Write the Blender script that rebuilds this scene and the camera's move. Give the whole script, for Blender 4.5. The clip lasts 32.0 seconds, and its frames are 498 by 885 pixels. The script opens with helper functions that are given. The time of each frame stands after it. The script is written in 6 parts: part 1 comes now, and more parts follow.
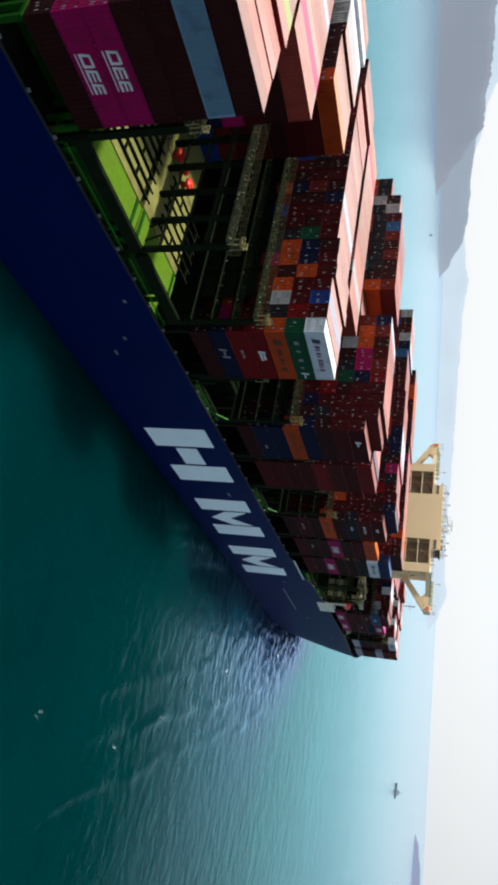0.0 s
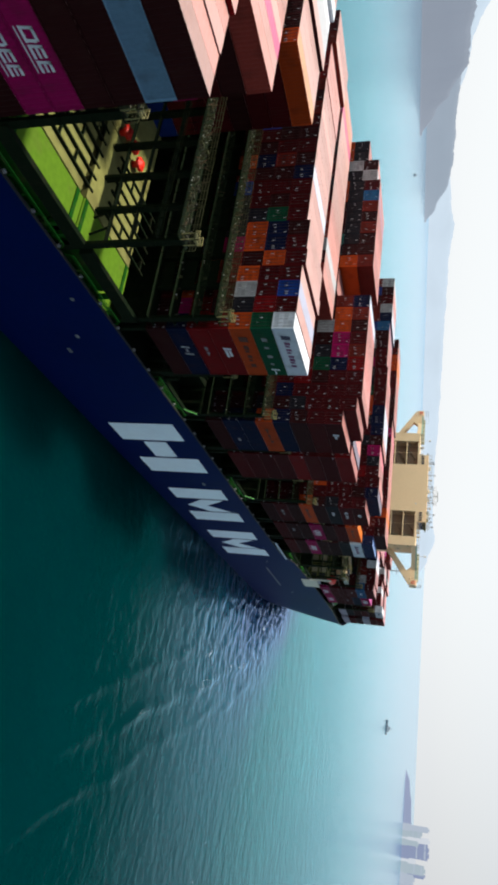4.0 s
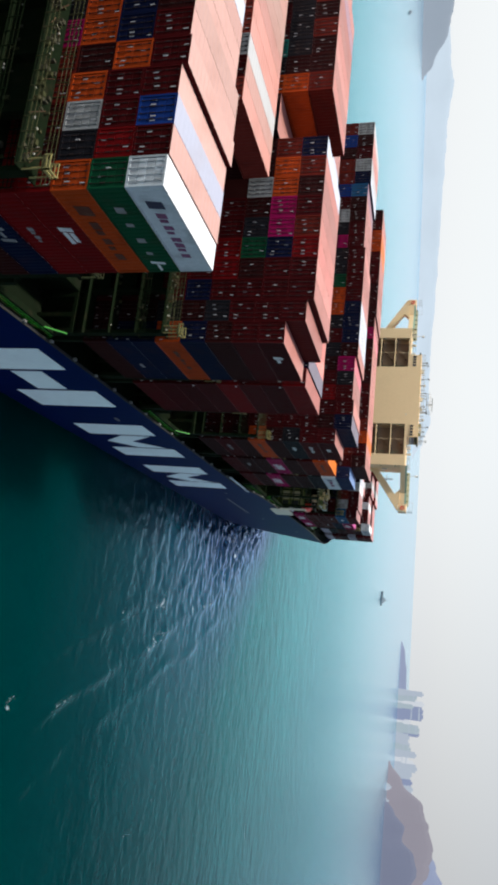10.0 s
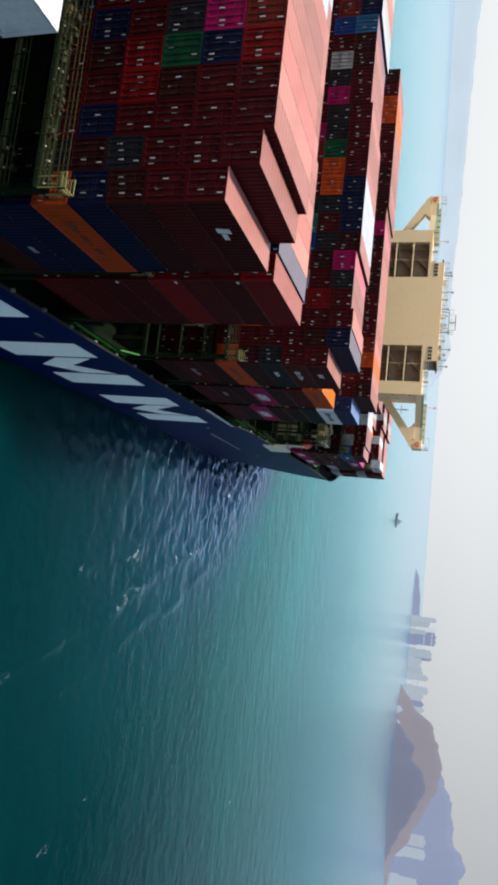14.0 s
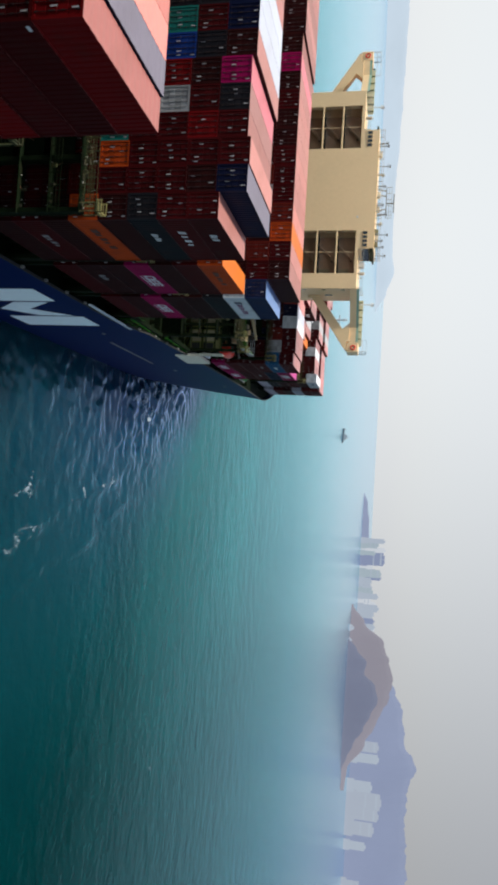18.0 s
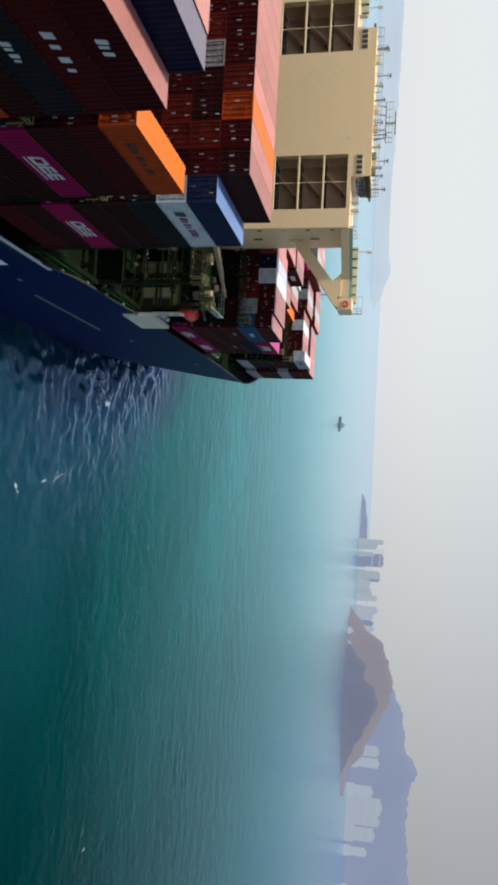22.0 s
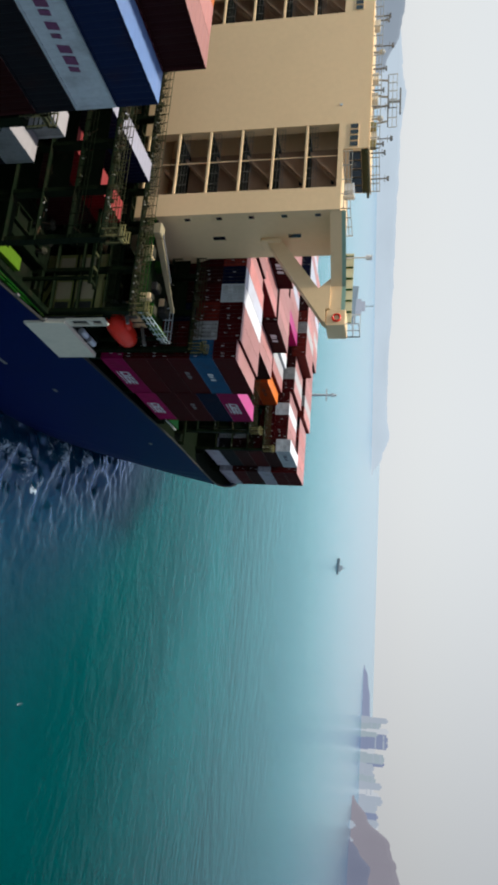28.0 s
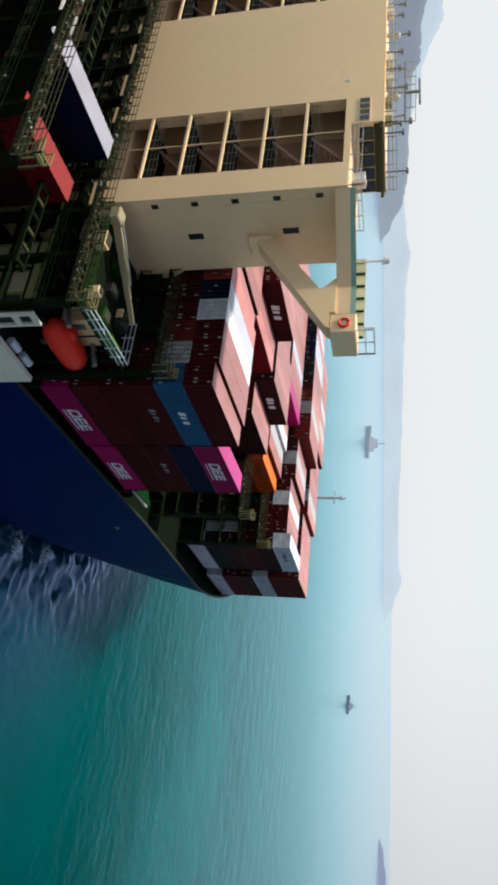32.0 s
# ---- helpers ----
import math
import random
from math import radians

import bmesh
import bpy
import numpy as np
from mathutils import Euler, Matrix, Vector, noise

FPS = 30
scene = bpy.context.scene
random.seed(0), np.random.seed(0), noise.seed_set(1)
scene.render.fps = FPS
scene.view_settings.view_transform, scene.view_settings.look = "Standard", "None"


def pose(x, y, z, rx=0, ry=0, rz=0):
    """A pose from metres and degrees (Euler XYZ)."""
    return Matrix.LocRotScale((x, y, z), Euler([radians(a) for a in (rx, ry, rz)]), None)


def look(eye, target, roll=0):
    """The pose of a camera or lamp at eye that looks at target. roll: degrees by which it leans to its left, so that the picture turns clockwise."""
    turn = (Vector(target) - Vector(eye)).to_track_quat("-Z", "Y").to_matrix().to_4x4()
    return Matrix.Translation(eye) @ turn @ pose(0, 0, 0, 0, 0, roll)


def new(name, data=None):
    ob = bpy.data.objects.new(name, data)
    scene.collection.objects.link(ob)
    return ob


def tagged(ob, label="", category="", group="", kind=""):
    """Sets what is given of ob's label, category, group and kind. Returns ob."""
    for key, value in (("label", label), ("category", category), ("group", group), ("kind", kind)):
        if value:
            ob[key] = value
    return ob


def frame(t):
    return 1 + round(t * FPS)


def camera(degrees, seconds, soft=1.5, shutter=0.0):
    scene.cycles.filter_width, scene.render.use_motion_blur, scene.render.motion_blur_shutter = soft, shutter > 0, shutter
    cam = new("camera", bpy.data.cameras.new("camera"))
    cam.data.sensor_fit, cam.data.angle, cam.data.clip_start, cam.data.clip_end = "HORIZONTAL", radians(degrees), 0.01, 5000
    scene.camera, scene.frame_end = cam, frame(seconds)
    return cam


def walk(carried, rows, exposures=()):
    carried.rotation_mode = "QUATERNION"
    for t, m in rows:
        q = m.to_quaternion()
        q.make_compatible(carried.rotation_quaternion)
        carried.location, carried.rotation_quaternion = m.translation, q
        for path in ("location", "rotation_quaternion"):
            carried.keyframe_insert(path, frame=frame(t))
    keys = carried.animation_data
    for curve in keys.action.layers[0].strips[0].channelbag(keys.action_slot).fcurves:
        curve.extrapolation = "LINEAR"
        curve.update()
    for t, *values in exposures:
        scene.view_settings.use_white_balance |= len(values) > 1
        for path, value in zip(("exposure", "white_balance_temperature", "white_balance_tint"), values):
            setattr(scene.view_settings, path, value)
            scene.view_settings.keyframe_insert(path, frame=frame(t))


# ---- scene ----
cam = camera(39.09, 32.0, soft=3.5)
PATH = [
    (0, (59.09, -78.02, 59.90), (14.322, 6.933, 31.980), 92.57),
    (0.5, (58.40, -79.26, 59.74), (14.619, 6.357, 32.278), 92.37),
    (1, (57.56, -80.17, 59.65), (14.051, 5.628, 32.347), 92.16),
    (1.5, (56.59, -80.35, 59.67), (13.662, 5.994, 33.200), 92.08),
    (2, (55.44, -80.01, 59.73), (12.713, 6.562, 33.656), 92.00),
    (2.5, (54.13, -79.42, 59.83), (12.211, 7.727, 34.361), 91.91),
    (4.5, (46.51, -71.96, 60.31), (9.578, 17.249, 34.285), 92.28),
    (5, (44.72, -70.12, 60.40), (9.980, 20.124, 34.915), 92.38),
    (5.5, (43.02, -67.96, 60.56), (9.337, 22.813, 35.554), 92.41),
    (6, (41.33, -65.64, 60.73), (7.433, 25.115, 35.933), 92.32),
    (6.5, (39.61, -62.96, 60.81), (6.187, 28.088, 36.464), 92.18),
    (7, (37.82, -59.90, 60.87), (4.677, 31.134, 36.068), 92.01),
    (7.5, (35.90, -56.70, 60.85), (4.294, 34.872, 36.049), 92.12),
    (8, (33.96, -53.40, 60.78), (4.562, 38.934, 36.058), 92.18),
    (8.5, (32.22, -49.77, 60.78), (4.832, 43.184, 36.101), 92.45),
    (9, (30.56, -46.27, 60.72), (4.813, 47.156, 36.069), 92.51),
    (9.5, (29.10, -42.78, 60.58), (4.451, 50.965, 35.991), 92.50),
    (10, (27.77, -39.37, 60.41), (4.242, 54.582, 35.529), 92.55),
    (10.5, (26.56, -35.88, 60.35), (4.480, 58.316, 35.071), 92.73),
    (11, (25.38, -32.53, 60.28), (5.482, 62.153, 35.011), 93.01),
    (11.5, (24.41, -29.08, 60.19), (6.497, 66.029, 35.033), 93.19),
    (12, (23.52, -25.72, 60.07), (6.560, 69.384, 34.239), 93.27),
    (12.5, (22.68, -22.28, 59.92), (7.651, 73.244, 34.433), 93.59),
    (13, (22.02, -18.64, 59.84), (7.579, 76.804, 33.713), 93.61),
    (13.5, (21.42, -15.17, 59.83), (8.136, 80.173, 32.756), 94.05),
    (15.5, (22.61, -8.35, 61.48), (9.330, 87.812, 37.467), 94.01),
    (16, (22.52, -4.92, 61.54), (13.813, 92.268, 39.655), 94.44),
    (16.5, (22.48, -1.18, 61.55), (16.232, 96.470, 40.933), 94.17),
    (17, (22.41, 2.62, 61.47), (17.195, 100.450, 41.402), 93.74),
    (17.5, (22.40, 6.25, 61.44), (18.147, 104.273, 42.126), 93.43),
    (18, (22.64, 9.69, 61.44), (18.236, 107.754, 42.367), 92.93),
    (18.5, (22.88, 12.95, 61.40), (18.153, 110.951, 42.083), 92.71),
    (19, (23.07, 16.27, 61.44), (18.919, 114.357, 42.416), 92.76),
    (19.5, (23.33, 19.84, 61.49), (19.071, 117.923, 42.454), 92.72),
    (20, (23.57, 23.58, 61.48), (19.561, 121.707, 42.633), 92.75),
    (20.5, (23.69, 27.38, 61.42), (19.454, 125.496, 42.583), 92.77),
    (21, (23.70, 31.12, 61.28), (19.097, 129.238, 42.519), 92.65),
    (21.5, (23.95, 34.71, 61.18), (19.113, 132.775, 42.235), 92.79),
    (22, (24.29, 37.82, 60.97), (19.635, 135.932, 42.183), 92.49),
    (22.5, (24.87, 41.00, 60.81), (20.037, 139.143, 42.243), 92.24),
    (23, (25.56, 44.46, 60.76), (20.444, 142.565, 42.064), 92.18),
    (23.5, (26.29, 48.23, 60.72), (20.732, 146.297, 41.962), 91.98),
    (24, (26.98, 51.90, 60.57), (20.806, 149.940, 41.840), 92.12),
    (24.5, (27.71, 55.51, 60.58), (20.198, 153.353, 41.334), 91.82),
    (25, (28.51, 58.75, 60.56), (20.214, 156.563, 41.498), 91.84),
    (25.5, (29.50, 61.88, 60.50), (19.490, 159.569, 41.590), 92.03),
    (27.5, (32.24, 72.55, 60.24), (6.880, 167.227, 40.445), 91.25),
    (28, (32.63, 74.92, 60.34), (4.964, 169.006, 40.771), 91.40),
    (28.5, (32.87, 77.17, 60.22), (3.580, 171.000, 41.823), 91.21),
    (29, (32.93, 80.09, 60.10), (-0.870, 172.283, 41.171), 90.69),
    (29.5, (33.04, 82.92, 60.00), (-2.431, 174.447, 40.910), 90.78),
    (30, (33.05, 86.23, 59.87), (-4.529, 176.635, 39.490), 90.73),
    (30.5, (33.05, 89.73, 59.69), (-6.651, 179.018, 38.449), 90.66),
    (31, (33.21, 92.81, 59.47), (-8.074, 181.344, 38.088), 90.63),
    (31.5, (33.49, 95.74, 59.21), (-10.188, 183.033, 37.473), 90.35),
    (32, (33.86, 98.62, 58.99), (-12.378, 184.712, 37.785), 90.16),
]
walk(cam, [(t, look(eye, aim, roll)) for t, eye, aim, roll in PATH], ((0, 0.10), (8, 0.05), (14, 0.0), (21, -0.13), (28, -0.20), (30, -0.18), (32, -0.08)))

# ---- light ----
SUN_DIR = Vector((-0.30, -0.16, 0.94)).normalized()
world = bpy.data.worlds.new("sky")
scene.world = world
world.use_nodes = True
wn = world.node_tree.nodes
sky = wn.new("ShaderNodeTexSky")
sky.sky_type = "NISHITA"
sky.sun_disc = False
sky.sun_elevation = math.asin(SUN_DIR.z)
sky.sun_rotation = math.atan2(SUN_DIR.x, SUN_DIR.y)
sky.air_density, sky.dust_density, sky.ozone_density = 1.0, 1.6, 1.0
wn["Background"].inputs["Strength"].default_value = 0.13
haze = wn.new("ShaderNodeMix")
haze.data_type = "RGBA"
glow = wn.new("ShaderNodeMix")                # the haze is brighter on the sun's side of the sky
glow.data_type = "RGBA"
glow.inputs["A"].default_value, glow.inputs["B"].default_value = (2.0, 1.98, 2.15, 1), (7.0, 7.25, 7.4, 1)
where = wn.new("ShaderNodeTexCoord")
split = wn.new("ShaderNodeSeparateXYZ")
layer = wn.new("ShaderNodeMapRange")          # the haze thins out with height
layer.interpolation_type = "SMOOTHSTEP"
layer.inputs["From Min"].default_value, layer.inputs["From Max"].default_value = 0.22, 0.75
layer.inputs["To Min"].default_value, layer.inputs["To Max"].default_value = 0.92, 0.06
world.node_tree.links.new(where.outputs["Generated"], split.inputs["Vector"])
world.node_tree.links.new(split.outputs["Z"], layer.inputs["Value"])
toward = wn.new("ShaderNodeVectorMath")
toward.operation = "DOT_PRODUCT"
toward.inputs[1].default_value = (-1.0, 0.0, 0.0)
fade = wn.new("ShaderNodeMapRange")
fade.interpolation_type = "SMOOTHSTEP"
fade.inputs["From Min"].default_value, fade.inputs["From Max"].default_value = -0.85, 0.35
world.node_tree.links.new(where.outputs["Generated"], toward.inputs[0])
world.node_tree.links.new(toward.outputs["Value"], fade.inputs["Value"])
world.node_tree.links.new(fade.outputs["Result"], glow.inputs["Factor"])
world.node_tree.links.new(glow.outputs["Result"], haze.inputs["B"])
world.node_tree.links.new(layer.outputs["Result"], haze.inputs["Factor"])
world.node_tree.links.new(sky.outputs["Color"], haze.inputs["A"])
world.node_tree.links.new(haze.outputs["Result"], wn["Background"].inputs["Color"])
sun = new("sun", bpy.data.lights.new("sun", "SUN"))
sun.data.energy, sun.data.angle, sun.data.color = 5.0, radians(6), (1.0, 0.94, 0.85)
sun.matrix_world = look(SUN_DIR * 400, (0, 0, 0))
scene.view_settings.exposure = 0.0


# ---- materials ----
def surface(name, color, rough=0.6, metal=0.0, grain=6.0, amount=0.12, stain=0.35, stain_amount=0.25, bump=0.03, dirt=(0.10, 0.07, 0.05), per_object=0.0):
    """Paint or metal with fine grain, broad weathering and slight relief."""
    m = bpy.data.materials.new(name)
    m.use_nodes = True
    nt = m.node_tree
    nd, ln = nt.nodes, nt.links
    b = nd["Principled BSDF"]
    b.inputs["Roughness"].default_value, b.inputs["Metallic"].default_value = rough, metal
    b.inputs["Specular IOR Level"].default_value = 0.18
    co = nd.new("ShaderNodeTexCoord")
    fine = nd.new("ShaderNodeTexNoise")
    fine.inputs["Scale"].default_value, fine.inputs["Detail"].default_value = grain, 5.0
    broad = nd.new("ShaderNodeTexNoise")
    broad.inputs["Scale"].default_value, broad.inputs["Detail"].default_value = stain, 6.0
    ln.new(co.outputs["Object"], fine.inputs["Vector"])
    ln.new(co.outputs["Object"], broad.inputs["Vector"])
    mix1 = nd.new("ShaderNodeMix")
    mix1.data_type = "RGBA"
    c = Vector(color[:3])
    mix1.inputs["A"].default_value = (*(c * (1 - amount)), 1)
    mix1.inputs["B"].default_value = (*(c * (1 + amount)), 1)
    ln.new(fine.outputs["Fac"], mix1.inputs["Factor"])
    ramp = nd.new("ShaderNodeMapRange")
    ramp.inputs["From Min"].default_value, ramp.inputs["From Max"].default_value = 0.52, 0.75
    ramp.inputs["To Max"].default_value = stain_amount
    ln.new(broad.outputs["Fac"], ramp.inputs["Value"])
    mix2 = nd.new("ShaderNodeMix")
    mix2.data_type = "RGBA"
    mix2.inputs["B"].default_value = (*dirt, 1)
    ln.new(ramp.outputs["Result"], mix2.inputs["Factor"])
    ln.new(mix1.outputs["Result"], mix2.inputs["A"])
    last = mix2.outputs["Result"]
    if per_object:
        info = nd.new("ShaderNodeObjectInfo")
        geo = nd.new("ShaderNodeNewGeometry")
        add = nd.new("ShaderNodeMath")
        add.operation = "ADD"
        ln.new(info.outputs["Random"], add.inputs[0])
        ln.new(geo.outputs["Random Per Island"], add.inputs[1])
        fr = nd.new("ShaderNodeMath")
        fr.operation = "FRACT"
        ln.new(add.outputs["Value"], fr.inputs[0])
        mr = nd.new("ShaderNodeMapRange")
        mr.inputs["To Min"].default_value, mr.inputs["To Max"].default_value = 1 - per_object, 1 + per_object
        ln.new(fr.outputs["Value"], mr.inputs["Value"])
        hsv = nd.new("ShaderNodeHueSaturation")
        ln.new(mr.outputs["Result"], hsv.inputs["Value"])
        ln.new(last, hsv.inputs["Color"])
        last = hsv.outputs["Color"]
    ln.new(last, b.inputs["Base Color"])
    if bump:
        bp = nd.new("ShaderNodeBump")
        bp.inputs["Strength"].default_value, bp.inputs["Distance"].default_value = 0.4, bump
        ln.new(fine.outputs["Fac"], bp.inputs["Height"])
        ln.new(bp.outputs["Normal"], b.inputs["Normal"])
    return m


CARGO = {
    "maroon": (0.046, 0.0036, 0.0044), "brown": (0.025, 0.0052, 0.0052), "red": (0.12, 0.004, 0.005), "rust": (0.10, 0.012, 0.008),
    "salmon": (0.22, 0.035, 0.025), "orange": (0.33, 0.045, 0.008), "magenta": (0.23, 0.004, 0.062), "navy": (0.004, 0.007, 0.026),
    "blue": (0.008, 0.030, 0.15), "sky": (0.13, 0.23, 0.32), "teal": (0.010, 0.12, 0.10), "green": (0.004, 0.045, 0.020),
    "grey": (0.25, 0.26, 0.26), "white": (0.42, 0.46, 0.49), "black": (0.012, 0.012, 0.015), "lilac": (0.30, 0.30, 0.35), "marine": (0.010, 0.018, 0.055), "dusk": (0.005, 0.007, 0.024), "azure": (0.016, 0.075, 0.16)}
# Side and door paints are darkened to carry the shade on those faces.
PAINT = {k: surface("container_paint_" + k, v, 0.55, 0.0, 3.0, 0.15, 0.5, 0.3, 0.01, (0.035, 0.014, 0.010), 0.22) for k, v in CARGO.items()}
# Lit copies of the side paints: sunlight brightness is put into the faded roofs.
FADED_LIT = {k: surface("bleached_lit_roof_" + k, tuple(0.9 * c + 0.46 * d for c, d in zip(v, (1.02, 0.66, 0.57))), 0.42, 0.0, 2.0, 0.08, 0.3, 0.2, 0.01, (0.25, 0.12, 0.08), 0.2)
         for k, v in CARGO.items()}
SALMON = {k: surface("weathered_lit_roof_" + k, tuple(0.9 * c + 0.46 * d for c, d in zip(v, (0.84, 0.40, 0.34))), 0.45, 0.0, 2.0, 0.10, 0.3, 0.25, 0.01, (0.25, 0.10, 0.07), 0.26)
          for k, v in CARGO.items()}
DEEP_ROOF = {k: surface("painted_roof_" + k, tuple(1.3 * c + 0.10 * d for c, d in zip(v, (0.62, 0.28, 0.26))), 0.5, 0.0, 2.0, 0.10, 0.3, 0.25, 0.01, (0.12, 0.05, 0.04), 0.3)
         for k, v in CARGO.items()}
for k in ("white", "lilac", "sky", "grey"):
    FADED_LIT[k] = surface("pale_roof_" + k, tuple(0.8 * c + 0.26 for c in CARGO[k]), 0.5, 0.0, 2.0, 0.06, 0.3, 0.15, 0.01, (0.3, 0.2, 0.15), 0.05)
BOWROOF = dict(FADED_LIT)
DEEP_ROOF["navy"] = surface("pale_lilac_roof", (0.36, 0.36, 0.42), 0.5, 0.0, 2.0, 0.06, 0.3, 0.25, 0.01, (0.2, 0.15, 0.12), 0.1)
DEEP_ROOF["white"] = surface("grimy_white_roof", (0.40, 0.43, 0.46), 0.5, 0.0, 2.0, 0.06, 0.3, 0.25, 0.01, (0.2, 0.15, 0.12), 0.1)
FADED_LIT["green"] = surface("bleached_lit_green_roof", (0.42, 0.46, 0.20), 0.45, 0.0, 2.0, 0.08, 0.3, 0.2, 0.01, (0.3, 0.2, 0.1), 0.1)
FADED_LIT["magenta"] = surface("bleached_lit_magenta_roof", (0.62, 0.16, 0.26), 0.45, 0.0, 2.0, 0.08, 0.3, 0.2, 0.01, (0.3, 0.12, 0.12), 0.1)
FADED_LIT["orange"] = surface("bleached_lit_orange_roof", (0.60, 0.30, 0.17), 0.45, 0.0, 2.0, 0.08, 0.3, 0.2, 0.01, (0.3, 0.12, 0.05), 0.1)
FADED_LIT["blue"] = surface("pale_roof_blue", (0.40, 0.42, 0.51), 0.5, 0.0, 2.0, 0.06, 0.3, 0.15, 0.01, (0.3, 0.2, 0.15), 0.05)
FADED_LIT["navy"] = surface("pale_roof_navy", (0.50, 0.53, 0.60), 0.5, 0.0, 2.0, 0.06, 0.3, 0.15, 0.01, (0.3, 0.2, 0.15), 0.05)
FADED_LIT["white"] = surface("white_roof", (0.74, 0.76, 0.78), 0.5, 0.0, 2.0, 0.04, 0.3, 0.1, 0.01, (0.4, 0.3, 0.25), 0.05)

ROD = surface("galvanised_rods", (0.034, 0.024, 0.024), 0.45, 0.3, 8, 0.2, 1.0, 0.3)
GREEN = surface("green_deck_paint", (0.006, 0.055, 0.005), 0.6, 0.0, 2.5, 0.25, 0.4, 0.5, 0.01, (0.09, 0.07, 0.03))
LIME = surface("pale_green_hatch_paint", (0.085, 0.17, 0.012), 0.65, 0.0, 1.5, 0.25, 0.25, 0.5, 0.01, (0.10, 0.09, 0.03))
HATCH = surface("worn_tan_hatch_paint", (0.20, 0.20, 0.062), 0.7, 0.0, 1.2, 0.35, 0.3, 0.6, 0.01, (0.06, 0.045, 0.02))
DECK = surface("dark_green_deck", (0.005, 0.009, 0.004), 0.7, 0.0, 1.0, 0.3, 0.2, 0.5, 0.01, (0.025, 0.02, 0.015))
HULL = surface("blue_hull_paint", (0.0004, 0.0058, 0.060), 0.48, 0.0, 0.8, 0.12, 0.06, 0.25, 0.01, (0.001, 0.003, 0.03))
WHITE = surface("white_paint", (0.52, 0.58, 0.62), 0.5, 0.0, 2.0, 0.05, 0.25, 0.2, 0.004, (0.45, 0.40, 0.33))
CREAM = surface("cream_house_paint", (0.83, 0.605, 0.345), 0.55, 0.0, 1.5, 0.05, 0.12, 0.16, 0.004, (0.50, 0.38, 0.22))
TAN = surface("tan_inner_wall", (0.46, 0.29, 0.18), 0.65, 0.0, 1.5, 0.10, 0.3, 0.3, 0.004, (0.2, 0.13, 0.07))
DARK = surface("dark_steel", (0.035, 0.036, 0.034), 0.55, 0.3, 3.0, 0.2, 0.5, 0.3)
STEEL = surface("grey_steel", (0.19, 0.19, 0.18), 0.5, 0.4, 3.0, 0.15, 0.5, 0.4)
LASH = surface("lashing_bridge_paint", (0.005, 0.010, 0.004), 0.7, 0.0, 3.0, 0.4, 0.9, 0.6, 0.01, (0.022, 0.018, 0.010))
GEAR = surface("greasy_lashing_gear", (0.06, 0.058, 0.04), 0.5, 0.3, 5.0, 0.4, 1.2, 0.5, 0.01, (0.02, 0.015, 0.01))
STAY = surface("bright_green_stay_paint", (0.02, 0.20, 0.015), 0.5, 0.0, 2.5, 0.2, 0.4, 0.3)
EMBLEM = surface("pale_emblem_paint", (0.84, 0.96, 0.99), 0.5, 0.0, 0.8, 0.06, 0.12, 0.18, 0.004, (0.40, 0.46, 0.52))
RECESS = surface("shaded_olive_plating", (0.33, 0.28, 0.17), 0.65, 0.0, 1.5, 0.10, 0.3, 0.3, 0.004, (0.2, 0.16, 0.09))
RUSTY = surface("rusty_rods", (0.10, 0.055, 0.03), 0.7, 0.2, 5.0, 0.4, 1.2, 0.5, 0.01, (0.03, 0.02, 0.015))
SCREEN = surface("dull_white_plating", (0.66, 0.62, 0.50), 0.6, 0.0, 1.5, 0.08, 0.3, 0.25, 0.004, (0.35, 0.33, 0.25))
PALE = surface("pale_galvanised_steel", (0.42, 0.41, 0.36), 0.5, 0.2, 5.0, 0.3, 1.2, 0.4)
SAFETY = surface("red_orange_lifeboat_gel", (0.72, 0.030, 0.014), 0.35, 0.0, 2.0, 0.06, 0.4, 0.15)
YELLOW = surface("yellow_rail_paint", (0.26, 0.23, 0.09), 0.5, 0.0, 4.0, 0.15, 1.0, 0.3)
OLIVE = surface("olive_rail_paint", (0.045, 0.048, 0.022), 0.6, 0.0, 4.0, 0.3, 1.0, 0.4)
INK = surface("dark_marking_paint", (0.03, 0.03, 0.07), 0.5)
CHALK = surface("white_marking_paint", (0.58, 0.60, 0.62), 0.5)
HULL.node_tree.nodes["Principled BSDF"].inputs["Specular IOR Level"].default_value = 0.07
HULL.node_tree.nodes["Principled BSDF"].inputs["Specular Tint"].default_value = (0.08, 0.34, 1.0, 1)
for dull in [GREEN, LIME, HATCH, DECK, LASH, OLIVE, GEAR] + list(PAINT.values()):
    dull.node_tree.nodes["Principled BSDF"].inputs["Specular IOR Level"].default_value = 0.04
LABEL = surface("scuffed_white_label", (0.40, 0.40, 0.41), 0.55, 0.0, 4.0, 0.2, 1.0, 0.3)
DIM = surface("worn_white_marking", (0.20, 0.20, 0.21), 0.6, 0.0, 4.0, 0.3, 1.0, 0.4)
UMBER = surface("dark_rust_marking", (0.07, 0.018, 0.010), 0.6, 0.0, 4.0, 0.3, 1.0, 0.4)
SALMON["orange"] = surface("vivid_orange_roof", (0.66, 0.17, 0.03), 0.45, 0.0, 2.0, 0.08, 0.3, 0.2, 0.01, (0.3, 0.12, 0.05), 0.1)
SALMON["blue"] = surface("bleached_lit_blue_roof", (0.17, 0.27, 0.50), 0.45, 0.0, 2.0, 0.08, 0.3, 0.2, 0.01, (0.2, 0.2, 0.25), 0.1)
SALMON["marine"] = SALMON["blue"]
